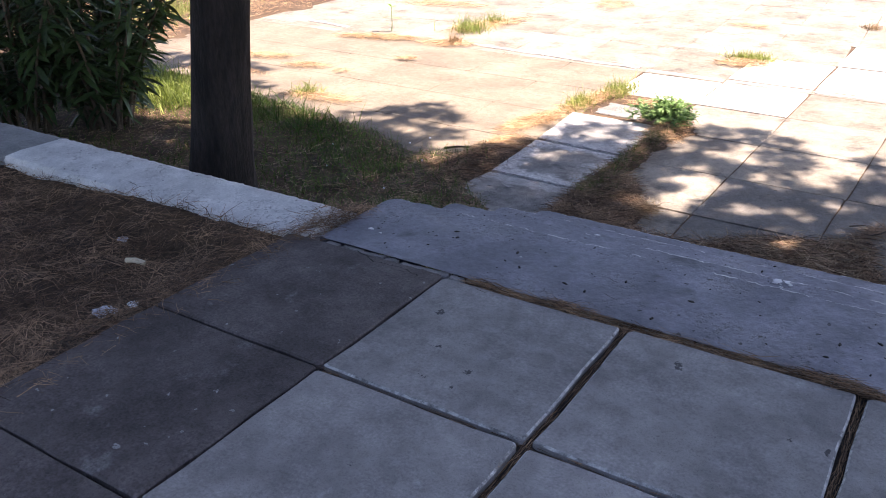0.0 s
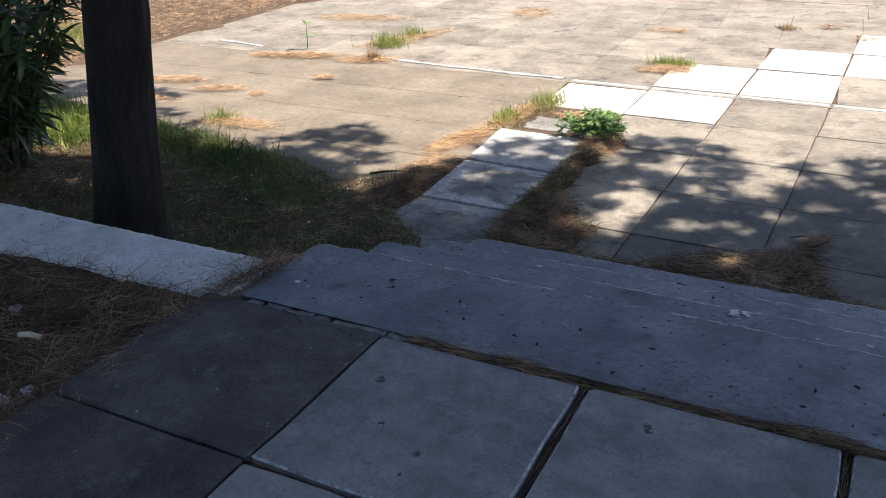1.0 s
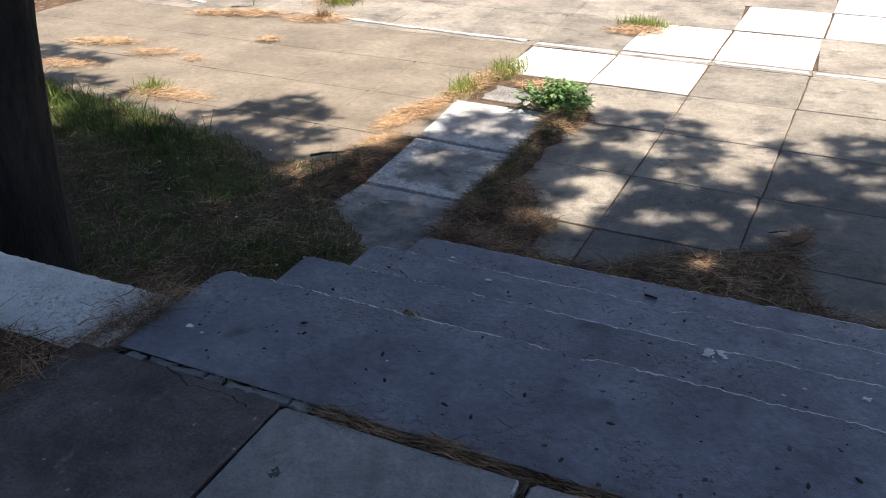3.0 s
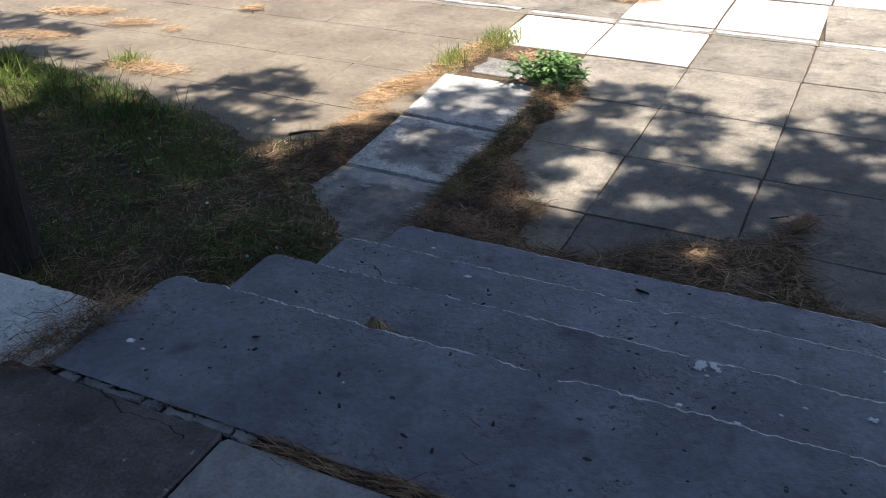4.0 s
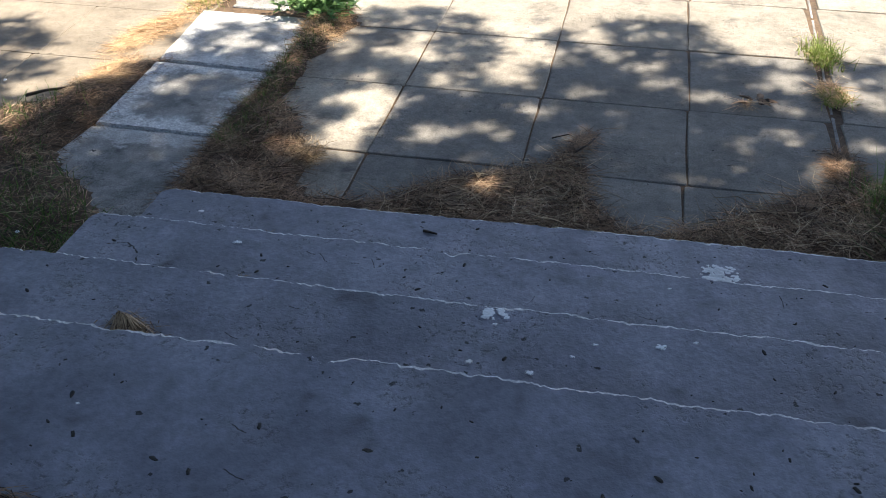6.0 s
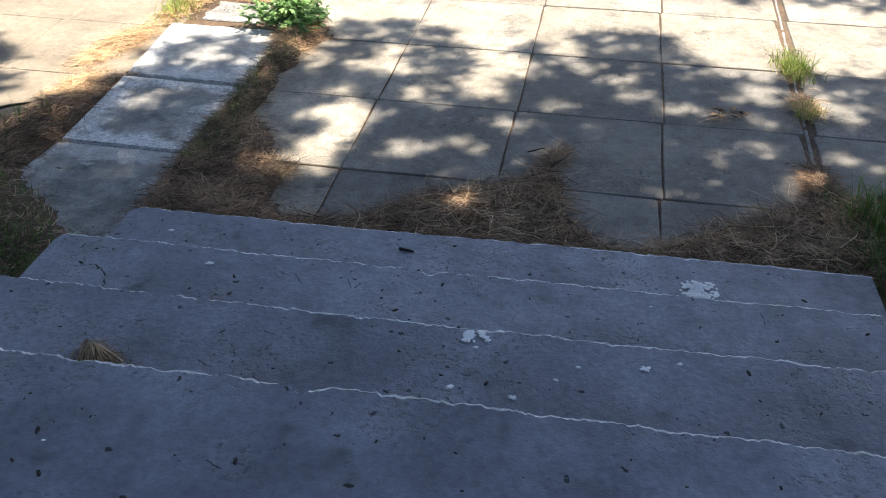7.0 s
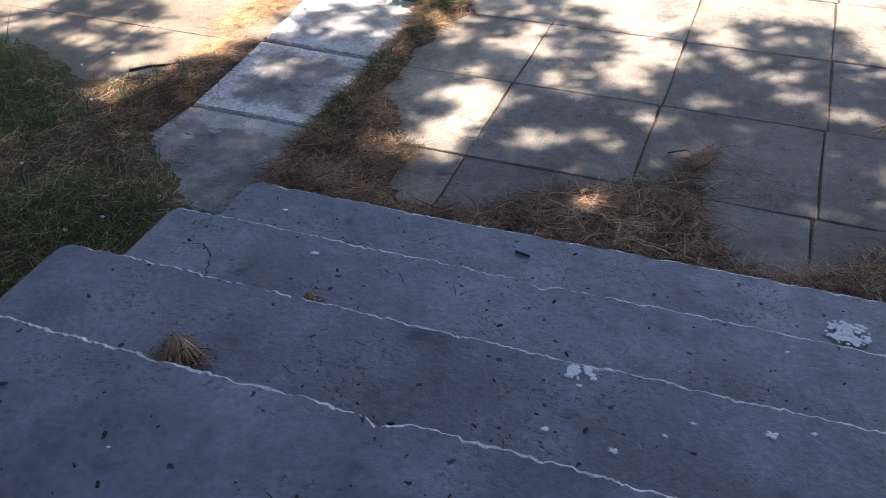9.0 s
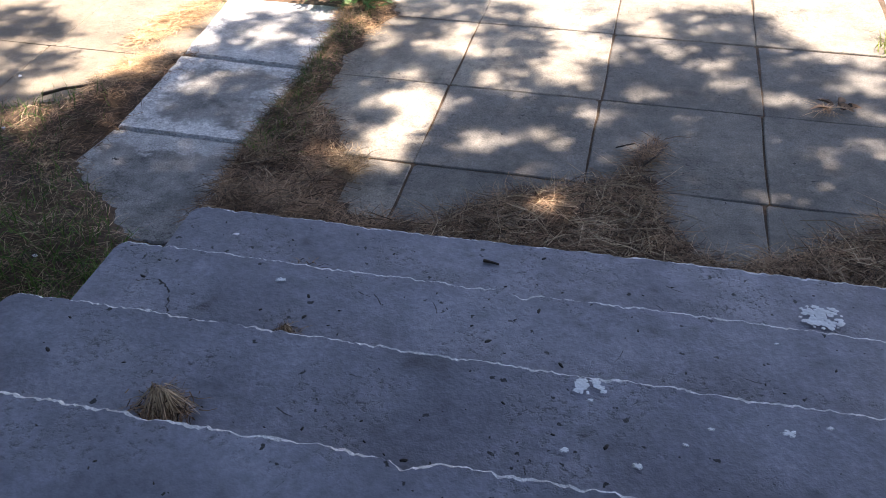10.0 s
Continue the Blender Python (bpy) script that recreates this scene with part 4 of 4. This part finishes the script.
weed((-0.575, 3.80, 0.0), 4, 125, 0.255, 0.185, "low mounded weed with dense small green leaves")
sprout = thing("sapling", "thin seedling with a few yellow-green leaves", "seedling", (-4.23, 5.58, 0.0))
v, f = tube([(0, 0, 0), (0.01, 0, 0.1), (0.0, 0.01, 0.2), (0.01, 0.0, 0.32)], [0.006, 0.005, 0.004, 0.003], 6)
sprout.scale = (0.85, 0.85, 0.8)
part("stem", mesh_of("stem", v, f, M_BUSHLEAF), sprout)
part("foliage", leaves("foliage", [((0, 0, 0.30), 0.3, 0.5, 0.2, 0.09, 0.06), ((0, 0, 0.31), 2.6, 0.7, 0.2, 0.08, 0.05), ((0, 0, 0.18), 3.5, 0.1, 0.2, 0.12, 0.05),
                                 ((0, 0, 0.17), 0.4, 0.1, 0.1, 0.12, 0.05), ((0, 0, 0.1), 4.6, 0.2, 0.1, 0.1, 0.04), ((0, 0, 0.32), 4.4, 0.9, 0.2, 0.07, 0.05)], M_BUSHLEAF), sprout)


# ---------------------------------------------------------------- small things on the steps
def step_clump(at, n, spread, height, label, seed):
    """A little stack of straw: stalks lean from a peak out to its foot, some stray across it."""
    r = np.random.default_rng(seed)
    az = r.uniform(0, 2 * np.pi, n)
    out = np.abs(r.normal(0, 0.25, n)) * spread
    p = np.stack([np.cos(az) * out, np.sin(az) * out * 0.75, height * r.uniform(0.55, 1.0, n)], 1)
    stack = strands("straw", p, (height * 0.75, height * 1.25), (0.0016, 0.0028), M_STRAW, (-1.4, -0.75), 0.25, azimuth=az + r.normal(0, 0.5, n), rng=r)
    ob = thing("needle_clump", label, "needle clump", at, "clumps on the steps")
    part("straw", stack, ob, kind="stuff")
    m = int(n * 1.1)
    q = r.normal(0, 1, (m, 3)) * np.array([spread * 0.75, spread * 0.55, 0])
    q[:, 2] = 0.003 + height * 0.85 * np.exp(-(q[:, 0] ** 2 + q[:, 1] ** 2) / spread ** 2) * r.uniform(0, 1, m)
    part("loose_needles", strands("loose_needles", q, (0.025, 0.05), (0.0016, 0.003), M_NEEDLE_OLD, (-0.9, 0.2), 0.4, rng=r), ob, "brown needles in the stack", "stuff")
    return ob


step_clump((0.012, 0.615, 0.437), 420, 0.042, 0.072, "stack of dry straw on a concrete step", 1)
step_clump((0.088, 1.055, 0.265), 110, 0.022, 0.028, "small clump of dry needles against a riser", 2)
step_clump((-0.03, 1.50, 0.095), 70, 0.045, 0.010, "few dry needles lying along a riser", 3)

SPLASHES = [(0.0, 1.255, 0.2645, 0.022, 7), (-0.32, 1.635, 0.0945, 0.018, 9), (-0.30, 1.065, 0.2645, 0.016, 11),
            (0.82, 0.68, 0.4365, 0.016, 13), (1.25, 0.81, 0.4365, 0.024, 15), (0.96, 0.67, 0.4365, 0.018, 17), (1.10, 0.79, 0.4365, 0.012, 19), (1.33, 0.84, 0.4365, 0.012, 21),
            (1.05, 0.74, 0.4365, 0.011, 23), (0.86, 0.82, 0.4365, 0.012, 25), (1.30, 1.26, 0.2645, 0.010, 27), (-0.42, 0.18, 0.6085, 0.020, 31),
            (-0.37, 0.165, 0.6085, 0.010, 33), (0.14, 0.25, 0.6085, 0.007, 35)]
for x, y, z, s, seed in SPLASHES:
    ob = new("paint_splash", blotch("paint_splash", M_PAINT, s * 0.78, seed, 30, ragged=0.55))
    ob.location, ob.rotation_euler = (x, y, z), (0, 0, 0.3 * math.sin(seed))
    tagged(ob, "small splash of white paint on a grey step", "paint splash", "paint splashes on the steps")


def broken_splash(at, half_w, half_l, n, seed):
    """A worn-through splash: many small flecks of paint that run together in the middle."""
    r = random.Random(seed)
    verts, faces = [], []
    for k in range(n):
        a, f = r.uniform(0, 2 * math.pi), math.sqrt(r.random())
        cx, cy, size = half_w * f * math.cos(a), half_l * f * math.sin(a), r.uniform(0.006, 0.018) * (1.25 - 0.75 * f)
        base, m = len(verts), 9
        verts.append((cx, cy, 0.0012 + 0.00004 * k))
        for q in range(m):
            b = 2 * math.pi * q / m
            e = size * r.uniform(0.55, 1.3)
            verts.append((cx + e * math.cos(b), cy + e * 0.8 * math.sin(b), 0.0006 + 0.00004 * k))
        faces += [(base, base + 1 + q, base + 1 + (q + 1) % m) for q in range(m)]
    ob = new("paint_splash", mesh_of("paint_splash", verts, faces, M_PAINT))
    ob.location = at
    return tagged(ob, "broken splash of white paint on the lowest step", "paint splash", "paint splashes on the steps")


broken_splash((1.487, 1.588, 0.0945), 0.064, 0.052, 72, 3)
broken_splash((0.853, 0.855, 0.4365), 0.034, 0.020, 26, 5)


def husk_mesh(seed):
    r = random.Random(seed)
    n = 8
    ring = [(0.010 * math.cos(a) * r.uniform(0.7, 1.2), 0.0045 * math.sin(a) * r.uniform(0.7, 1.2)) for a in [2 * math.pi * k / n for k in range(n)]]
    verts = [(x, y, 0) for x, y in ring] + [(x * 0.75, y * 0.75, 0.003) for x, y in ring] + [(0, 0, 0.0042)]
    faces = []
    for k in range(n):
        j = (k + 1) % n
        faces += [(k, j, n + j, n + k), (n + k, n + j, 2 * n)]
    return mesh_of("seed_husk", verts, faces, M_CHIP)


HUSKS = [husk_mesh(s) for s in range(4)]
r = random.Random(31)
for k in range(290):
    t = r.choice((0, 0, 0, 1, 1, 2, 2, 3))
    back, front, z = TREADS[t]
    x = r.uniform(LEFT + 0.08, RIGHT - 0.05)
    y = r.uniform(back + 0.03, front - 0.04)
    ob = new("seed_husk", HUSKS[k % 4])
    s = r.choice((0.22, 0.28, 0.34, 0.4, 0.5, 0.65, 1.0))
    ob.location, ob.rotation_euler, ob.scale = (x, y, z + 0.003), (0, 0, r.uniform(0, 6.3)), (s, s, s)
    tagged(ob, "dark dry seed husk on a concrete step", "seed husk", "seed husks on the steps")


def twig(name, points, radius, label):
    v, f = tube(points, [radius * (1 - 0.5 * i / len(points)) for i in range(len(points))], 7, 0.3)
    return tagged(new(name, mesh_of(name, v, f, M_TWIG, smooth=True)), label, "twig")


twig("twig", [(-1.60, 2.50, 0.03), (-1.53, 2.56, 0.035), (-1.46, 2.61, 0.03), (-1.38, 2.68, 0.028)], 0.008, "dark crooked twig lying beside the path")
twig("twig", [(0.495, 1.652, 0.098), (0.52, 1.647, 0.099), (0.545, 1.642, 0.098)], 0.0055, "short piece of dark twig on the lowest step")
twig("twig", [(0.30, 1.84, 0.03), (0.32, 1.80, 0.035), (0.345, 1.775, 0.04)], 0.006, "short dark twig among the needles")
twig("twig", [(0.86, 2.56, 0.01), (0.93, 2.60, 0.014), (0.96, 2.57, 0.012), (0.99, 2.52, 0.012), (1.0, 2.44, 0.01)], 0.0032, "forked dark twig on the paving")
twig("twig", [(0.97, 2.42, 0.03), (1.02, 2.50, 0.03), (1.06, 2.62, 0.02)], 0.0035, "dark twig with clinging needles")
clump = new("dry_leaf_clump", leaves("dry_leaf_clump", [((0.03 * math.cos(k), 0.02 * math.sin(k * 1.7), 0.008), k * 1.1, 0.5, 0.3, 0.07, 0.035) for k in range(9)], M_NEEDLE_OLD, 0.5, 0.5))
clump.location = (1.735, 3.05, 0.004)
tagged(clump, "curled clump of dry brown leaves on the paving", "leaves")

# litter on the bed and in the grass
def crumple(name, at, size, mat, label, seed, flat=0.4):
    r = random.Random(seed)
    bm = bmesh.new()
    bmesh.ops.create_icosphere(bm, subdivisions=2, radius=size)
    for v in bm.verts:
        k = 1 + 0.7 * noise.noise(v.co * (2.2 / size) * 0.6 + Vector((seed, 0, 0))) + r.uniform(-0.25, 0.2)
        v.co = Vector((v.co.x * k, v.co.y * k * 0.8, v.co.z * k * flat))
    me = bpy.data.meshes.new(name)
    bm.to_mesh(me)
    bm.free()
    me.materials.append(mat)
    ob = new(name, me)
    ob.location = at
    return tagged(ob, label, "litter")


crumple("paper_scrap", (-0.80, -0.565, 0.545), 0.02, M_PAPER, "crumpled scrap of white paper on the needles", 2, 0.4)
crumple("plastic_scrap", (-0.86, -0.625, 0.53), 0.042, M_FILM, "crumpled cloudy plastic film on the needles", 5, 0.16)
crumple("plastic_scrap", (-1.28, -0.22, 0.522), 0.028, M_FILM, "small cloudy plastic scrap on the needles", 8, 0.15)
crumple("plastic_scrap", (-1.9, -0.38, 0.53), 0.03, M_FILM, "pale plastic scrap half buried in needles", 9, 0.3)
v, f = tube([(-1.075, -0.365, 0.545), (-1.04, -0.355, 0.55), (-1.0, -0.35, 0.547)], [0.009, 0.01, 0.009], 8, 0.1)
tagged(new("wood_chip", mesh_of("wood_chip", v, f, M_CREAM, smooth=True)), "pale wooden chip lying on brown needles", "wood chip")
for k, (x, y) in enumerate(((-1.88, 2.51), (-1.98, 1.77), (-1.56, 2.18), (-1.82, 2.67), (-1.45, 1.63), (-0.95, 1.45), (-1.02, 1.34), (-0.78, 1.2), (-2.2, 2.1))):
    crumple("petal", (x, y, ground_height(x, y) + 0.02), 0.008, M_PAPER, "small white petal lying in the grass", 20 + k, 0.5)
def crack(points, z, label, seed, wander=0.004):
    """A fine crack: a dark ragged ribbon laid just over the concrete."""
    r = random.Random(seed)
    verts, faces, line = [], [], []
    for (xa, ya), (xb, yb) in zip(points, points[1:]):
        for s in range(6):
            f = s / 6
            line.append((xa + (xb - xa) * f + r.uniform(-wander, wander), ya + (yb - ya) * f + r.uniform(-wander, wander)))
    for k, (x, y) in enumerate(line):
        w = (0.0016 if wander > 0.001 else 0.0009) * r.uniform(0.4, 1.4)
        verts += [(x - w, y - w, z), (x + w, y + w, z)]
        if k:
            faces.append((2 * k - 2, 2 * k - 1, 2 * k + 1, 2 * k))
    return tagged(new("crack", mesh_of("crack", verts, faces, M_CHIP)), label, "crack", kind="structure")


crack([(-0.39, 1.17), (-0.34, 1.19), (-0.30, 1.17), (-0.27, 1.14)], 0.2665, "thin dark crack across a concrete step", 1)
crack([(-0.24, 1.06), (-0.26, 1.09), (-0.27, 1.14)], 0.2665, "thin dark crack in a concrete step", 2)
crack([(-0.35, 0.01), (-0.25, -0.03), (-0.14, -0.02), (-0.06, -0.045)], TOP + 0.0035, "crack across the corner of a dark slab", 4)
r = random.Random(77)
for k in range(26):                                          # short scratches and hairlines in the treads
    t = r.choice((0, 1, 1, 2, 2, 3))
    back, front, z = TREADS[t]
    x, y, a, reach = r.uniform(0.2, RIGHT - 0.15), r.uniform(back + 0.08, front - 0.08), r.uniform(-0.6, 2.2), r.uniform(0.02, 0.06)
    crack([(x, y), (x + reach * 0.5 * math.cos(a), y + reach * 0.5 * math.sin(a)), (x + reach * math.cos(a + 0.12), y + reach * math.sin(a + 0.12))], z + 0.0042,
          "short dark scratch in a concrete step", 100 + k, 0.0008)
for k in range(7):
    w = 0.05 + 0.03 * ((k * 7) % 3)
    ob = new("mortar_fragment", slab_mesh("mortar_fragment", w, 0.026, 0.02, M_SLAB, 90 + k, worn=0.006, chamfer=0.004))
    ob.location, ob.rotation_euler = (-0.47 + 0.083 * k, 0.022 + 0.004 * (k % 2), TOP - 0.004), (0, 0, 0.1 * ((k % 3) - 1))
    tagged(ob, "broken mortar fragment in the joint behind the step", "mortar", "mortar fragments in the joint")


# ---------------------------------------------------------------- paving pieces
def terrace_slabs():
    xs = [-0.645, -0.006, 0.604, 1.222] + [1.83 + 0.61 * k for k in range(9)]
    ys = [0.012] + [-0.60 * k for k in range(1, 16)]
    made = {}
    for i in range(len(xs) - 1):
        for j in range(len(ys) - 1):
            dark = i == 0
            gap_l, gap_r = (0.0, 0.004) if dark else (0.004 if i == 1 else 0.012, 0.013)
            w, l = xs[i + 1] - xs[i] - gap_l - gap_r, ys[j] - ys[j + 1] - (0.007 if dark else 0.021)
            key = (dark, round(w, 3), round(l, 3), (i * 3 + j) % 3)
            if key not in made:
                made[key] = slab_mesh("slab", w, l, 0.045, M_DARK_SLAB if dark else M_SLAB, i * 11 + j, worn=0.0035, chamfer=0.005, edge=None if dark else M_SLAB_EDGE)
            ob = part("slab", made[key], terrace)
            ob.location = ((xs[i] + gap_l + xs[i + 1] - gap_r) / 2, (ys[j] + ys[j + 1]) / 2 - (0.0 if dark else 0.002), TOP + random.uniform(-0.002, 0.002))


terrace_slabs()

paving = thing("paving", "sunlit court of beige cement slabs, some painted white", "paving", kind="structure")
ROWS_Y = [1.63, 2.314, 2.976, 3.668, 4.408, 5.165, 5.30, 6.225, 7.14, 8.08, 9.0, 9.95, 10.9, 11.85, 12.8]


def column(k, y):
    """The joints fan out slightly towards the far side of the court."""
    start = float(np.interp(y, [2.3, 3.7, 5.2, 8.0], [0.102, 0.120, 0.134, 0.140]))
    return start + k * float(np.interp(y, [2.0, 2.65, 3.3, 4.4, 5.2, 8.0], [0.645, 0.660, 0.670, 0.676, 0.700, 0.720]))


def wide_joint(y):
    """The wide joint that runs out from the end of the steps."""
    return 2.045 + 0.066 * (y - 2.6)


def court_slabs():
    made = {}
    white = {(-2, 4), (-1, 4), (-1, 6), (0, 6), (0, 7), (1, 7), (1, 8)}
    rng = random.Random(4)
    for k in range(-10, 5):
        for j in range(len(ROWS_Y) - 1):
            y0, y1 = ROWS_Y[j], ROWS_Y[j + 1]
            mid = (y0 + y1) / 2
            x0, x1 = column(k, mid), column(k + 1, mid)
            if k == 2:
                x1 = wide_joint(mid) - 0.024
            if k >= 3:
                x0, x1 = wide_joint(mid) + 0.03 + 0.67 * (k - 3), wide_joint(mid) + 0.03 + 0.67 * (k - 2)
            if k == -2 and j < 4:
                continue
            if k < -2 and y1 < lawn_edge((x0 + x1) / 2) - 0.2:
                continue
            painted = (k, j) in white
            grimy = k >= 0 and (j < 2 or (j == 2 and k > 0))
            m = M_PAVE_WHITE if painted else M_PAVE_GREY if grimy else M_PAVE_OLD if k < -2 and j < 5 else M_PAVE
            joint = 0.016 if painted else 0.007 if k > -2 and j < 5 else 0.003
            w, l = x1 - x0 - joint, y1 - y0 - joint * (2.2 if painted else 0.8)
            key = (round(w, 3), round(l, 3), m.name, (k + 10 + 2 * j) % 3)
            if key not in made:
                made[key] = slab_mesh("slab", w, l, 0.05, m, (k + 9) * 7 + j, worn=0.0035 if k > -3 else 0.002, chamfer=0.004 if k > -3 else 0.002, skew=(0.015 + 0.008 * k, -0.022))
            ob = part("slab", made[key], paving)
            ob.location = ((x0 + x1) / 2, mid - 0.022 * ((x0 + x1) / 2 - 0.1), rng.uniform(-0.002, 0.0025) * (1 if k > -3 else 0.1) + (0.002 if painted else 0))
            if k > -3:
                ob.rotation_euler = (rng.uniform(-0.002, 0.002), rng.uniform(-0.002, 0.002), 0)


court_slabs()


def path_slab(corners, z, mat, seed, label, ragged=()):
    """A cement slab of the garden path: uneven, chamfered, its corners given in turn; the sides named in ragged are broken."""
    r = random.Random(seed)
    cx, cy = sum(c[0] for c in corners) / len(corners), sum(c[1] for c in corners) / len(corners)
    outline = []
    for k, (xa, ya) in enumerate(corners):
        xb, yb = corners[(k + 1) % len(corners)]
        n = max(3, int(math.hypot(xb - xa, yb - ya) / 0.035))
        rough = 0.028 if k in ragged else 0.0035
        for q in range(n):
            f = (q + 0.12) / n
            outline.append((xa + (xb - xa) * f - cx + r.uniform(-rough, rough) * 0.7, ya + (yb - ya) * f - cy + r.uniform(-rough, rough)))
    n = len(outline)
    inner = []
    for x, y in outline:
        d = math.hypot(x, y)
        inner.append((x * (1 - 0.007 / d), y * (1 - 0.007 / d)))
    verts = [(x, y, -0.06) for x, y in outline] + [(x, y, -0.006) for x, y in outline] + [(x, y, 0) for x, y in inner]
    faces = [tuple(range(2 * n, 3 * n))]
    for k in range(n):
        q = (k + 1) % n
        faces += [(k, q, n + q, n + k), (n + k, n + q, 2 * n + q, 2 * n + k)]
    ob = new("path_slab", mesh_of("path_slab", verts, faces, [mat, M_SLAB_EDGE], index=[0] + [0, 1] * n))
    ob.location = (cx, cy, z)
    return tagged(ob, label, "paving slab", "slabs of the garden path")


path_slab([(-0.60, 1.64), (-0.535, 1.84), (-0.588, 2.303), (-1.155, 2.318), (-1.20, 1.95), (-1.00, 1.87), (-0.84, 1.74), (-0.80, 1.64)], 0.012, M_PATH, 3,
          "grey cement path slab with a broken side at the foot of the steps", (4, 5, 6))
path_slab([(-0.588, 2.318), (-0.556, 2.968), (-1.188, 3.008), (-1.152, 2.335)], 0.016, M_PATH_EDGED, 4, "grey cement path slab edged with worn white paint")
path_slab([(-0.556, 2.992), (-0.575, 3.70), (-1.245, 3.715), (-1.190, 3.036)], 0.018, M_PATH_PALE, 5, "pale cement path slab with traces of white paint")
path_slab([(-0.78, 3.83), (-0.80, 4.12), (-1.12, 4.14), (-1.13, 3.84)], 0.004, M_PATH, 6, "small broken piece of grey cement slab", (0, 2))

strip = thing("joint_strip", "narrow grey mortar strip in a wide paving joint", "joint", kind="structure")
for k, (y0, y1) in enumerate(((2.45, 3.0), (3.02, 3.55), (3.57, 4.2), (4.23, 5.1))):
    ob = part("mortar", slab_mesh("mortar", 0.020, y1 - y0, 0.05, M_PATH, 40 + k, worn=0.004), strip)
    ob.location, ob.rotation_euler = (wide_joint((y0 + y1) / 2), (y0 + y1) / 2, -0.003), (0, 0, -0.066)
cement_line = thing("cement_line", "pale cement fillet between the old and newer paving", "joint", kind="structure")
for k, (xa, ya, xb, yb) in enumerate(((-5.4, 5.60, -4.75, 5.50), (-3.15, 5.43, -2.3, 5.345), (-2.3, 5.345, -1.33, 5.29))):
    a = math.atan2(yb - ya, xb - xa)
    ob = part("fillet", slab_mesh("fillet", math.hypot(xb - xa, yb - ya), 0.055, 0.03, M_PATH_WHITE, 60 + k, worn=0.012), cement_line)
    ob.location, ob.rotation_euler = ((xa + xb) / 2, (ya + yb) / 2, 0.009), (0, 0, a)
for k in range(6):
    x = (column(k - 2, 5.23) + column(k - 1, 5.23)) / 2
    ob = part("fillet", slab_mesh("fillet", 0.66, 0.07, 0.03, M_PATH_WHITE, 70 + k, worn=0.008), cement_line)
    ob.location, ob.rotation_euler = (x, 5.233 - 0.022 * (x - 0.1), 0.0045), (0, 0, -0.022)
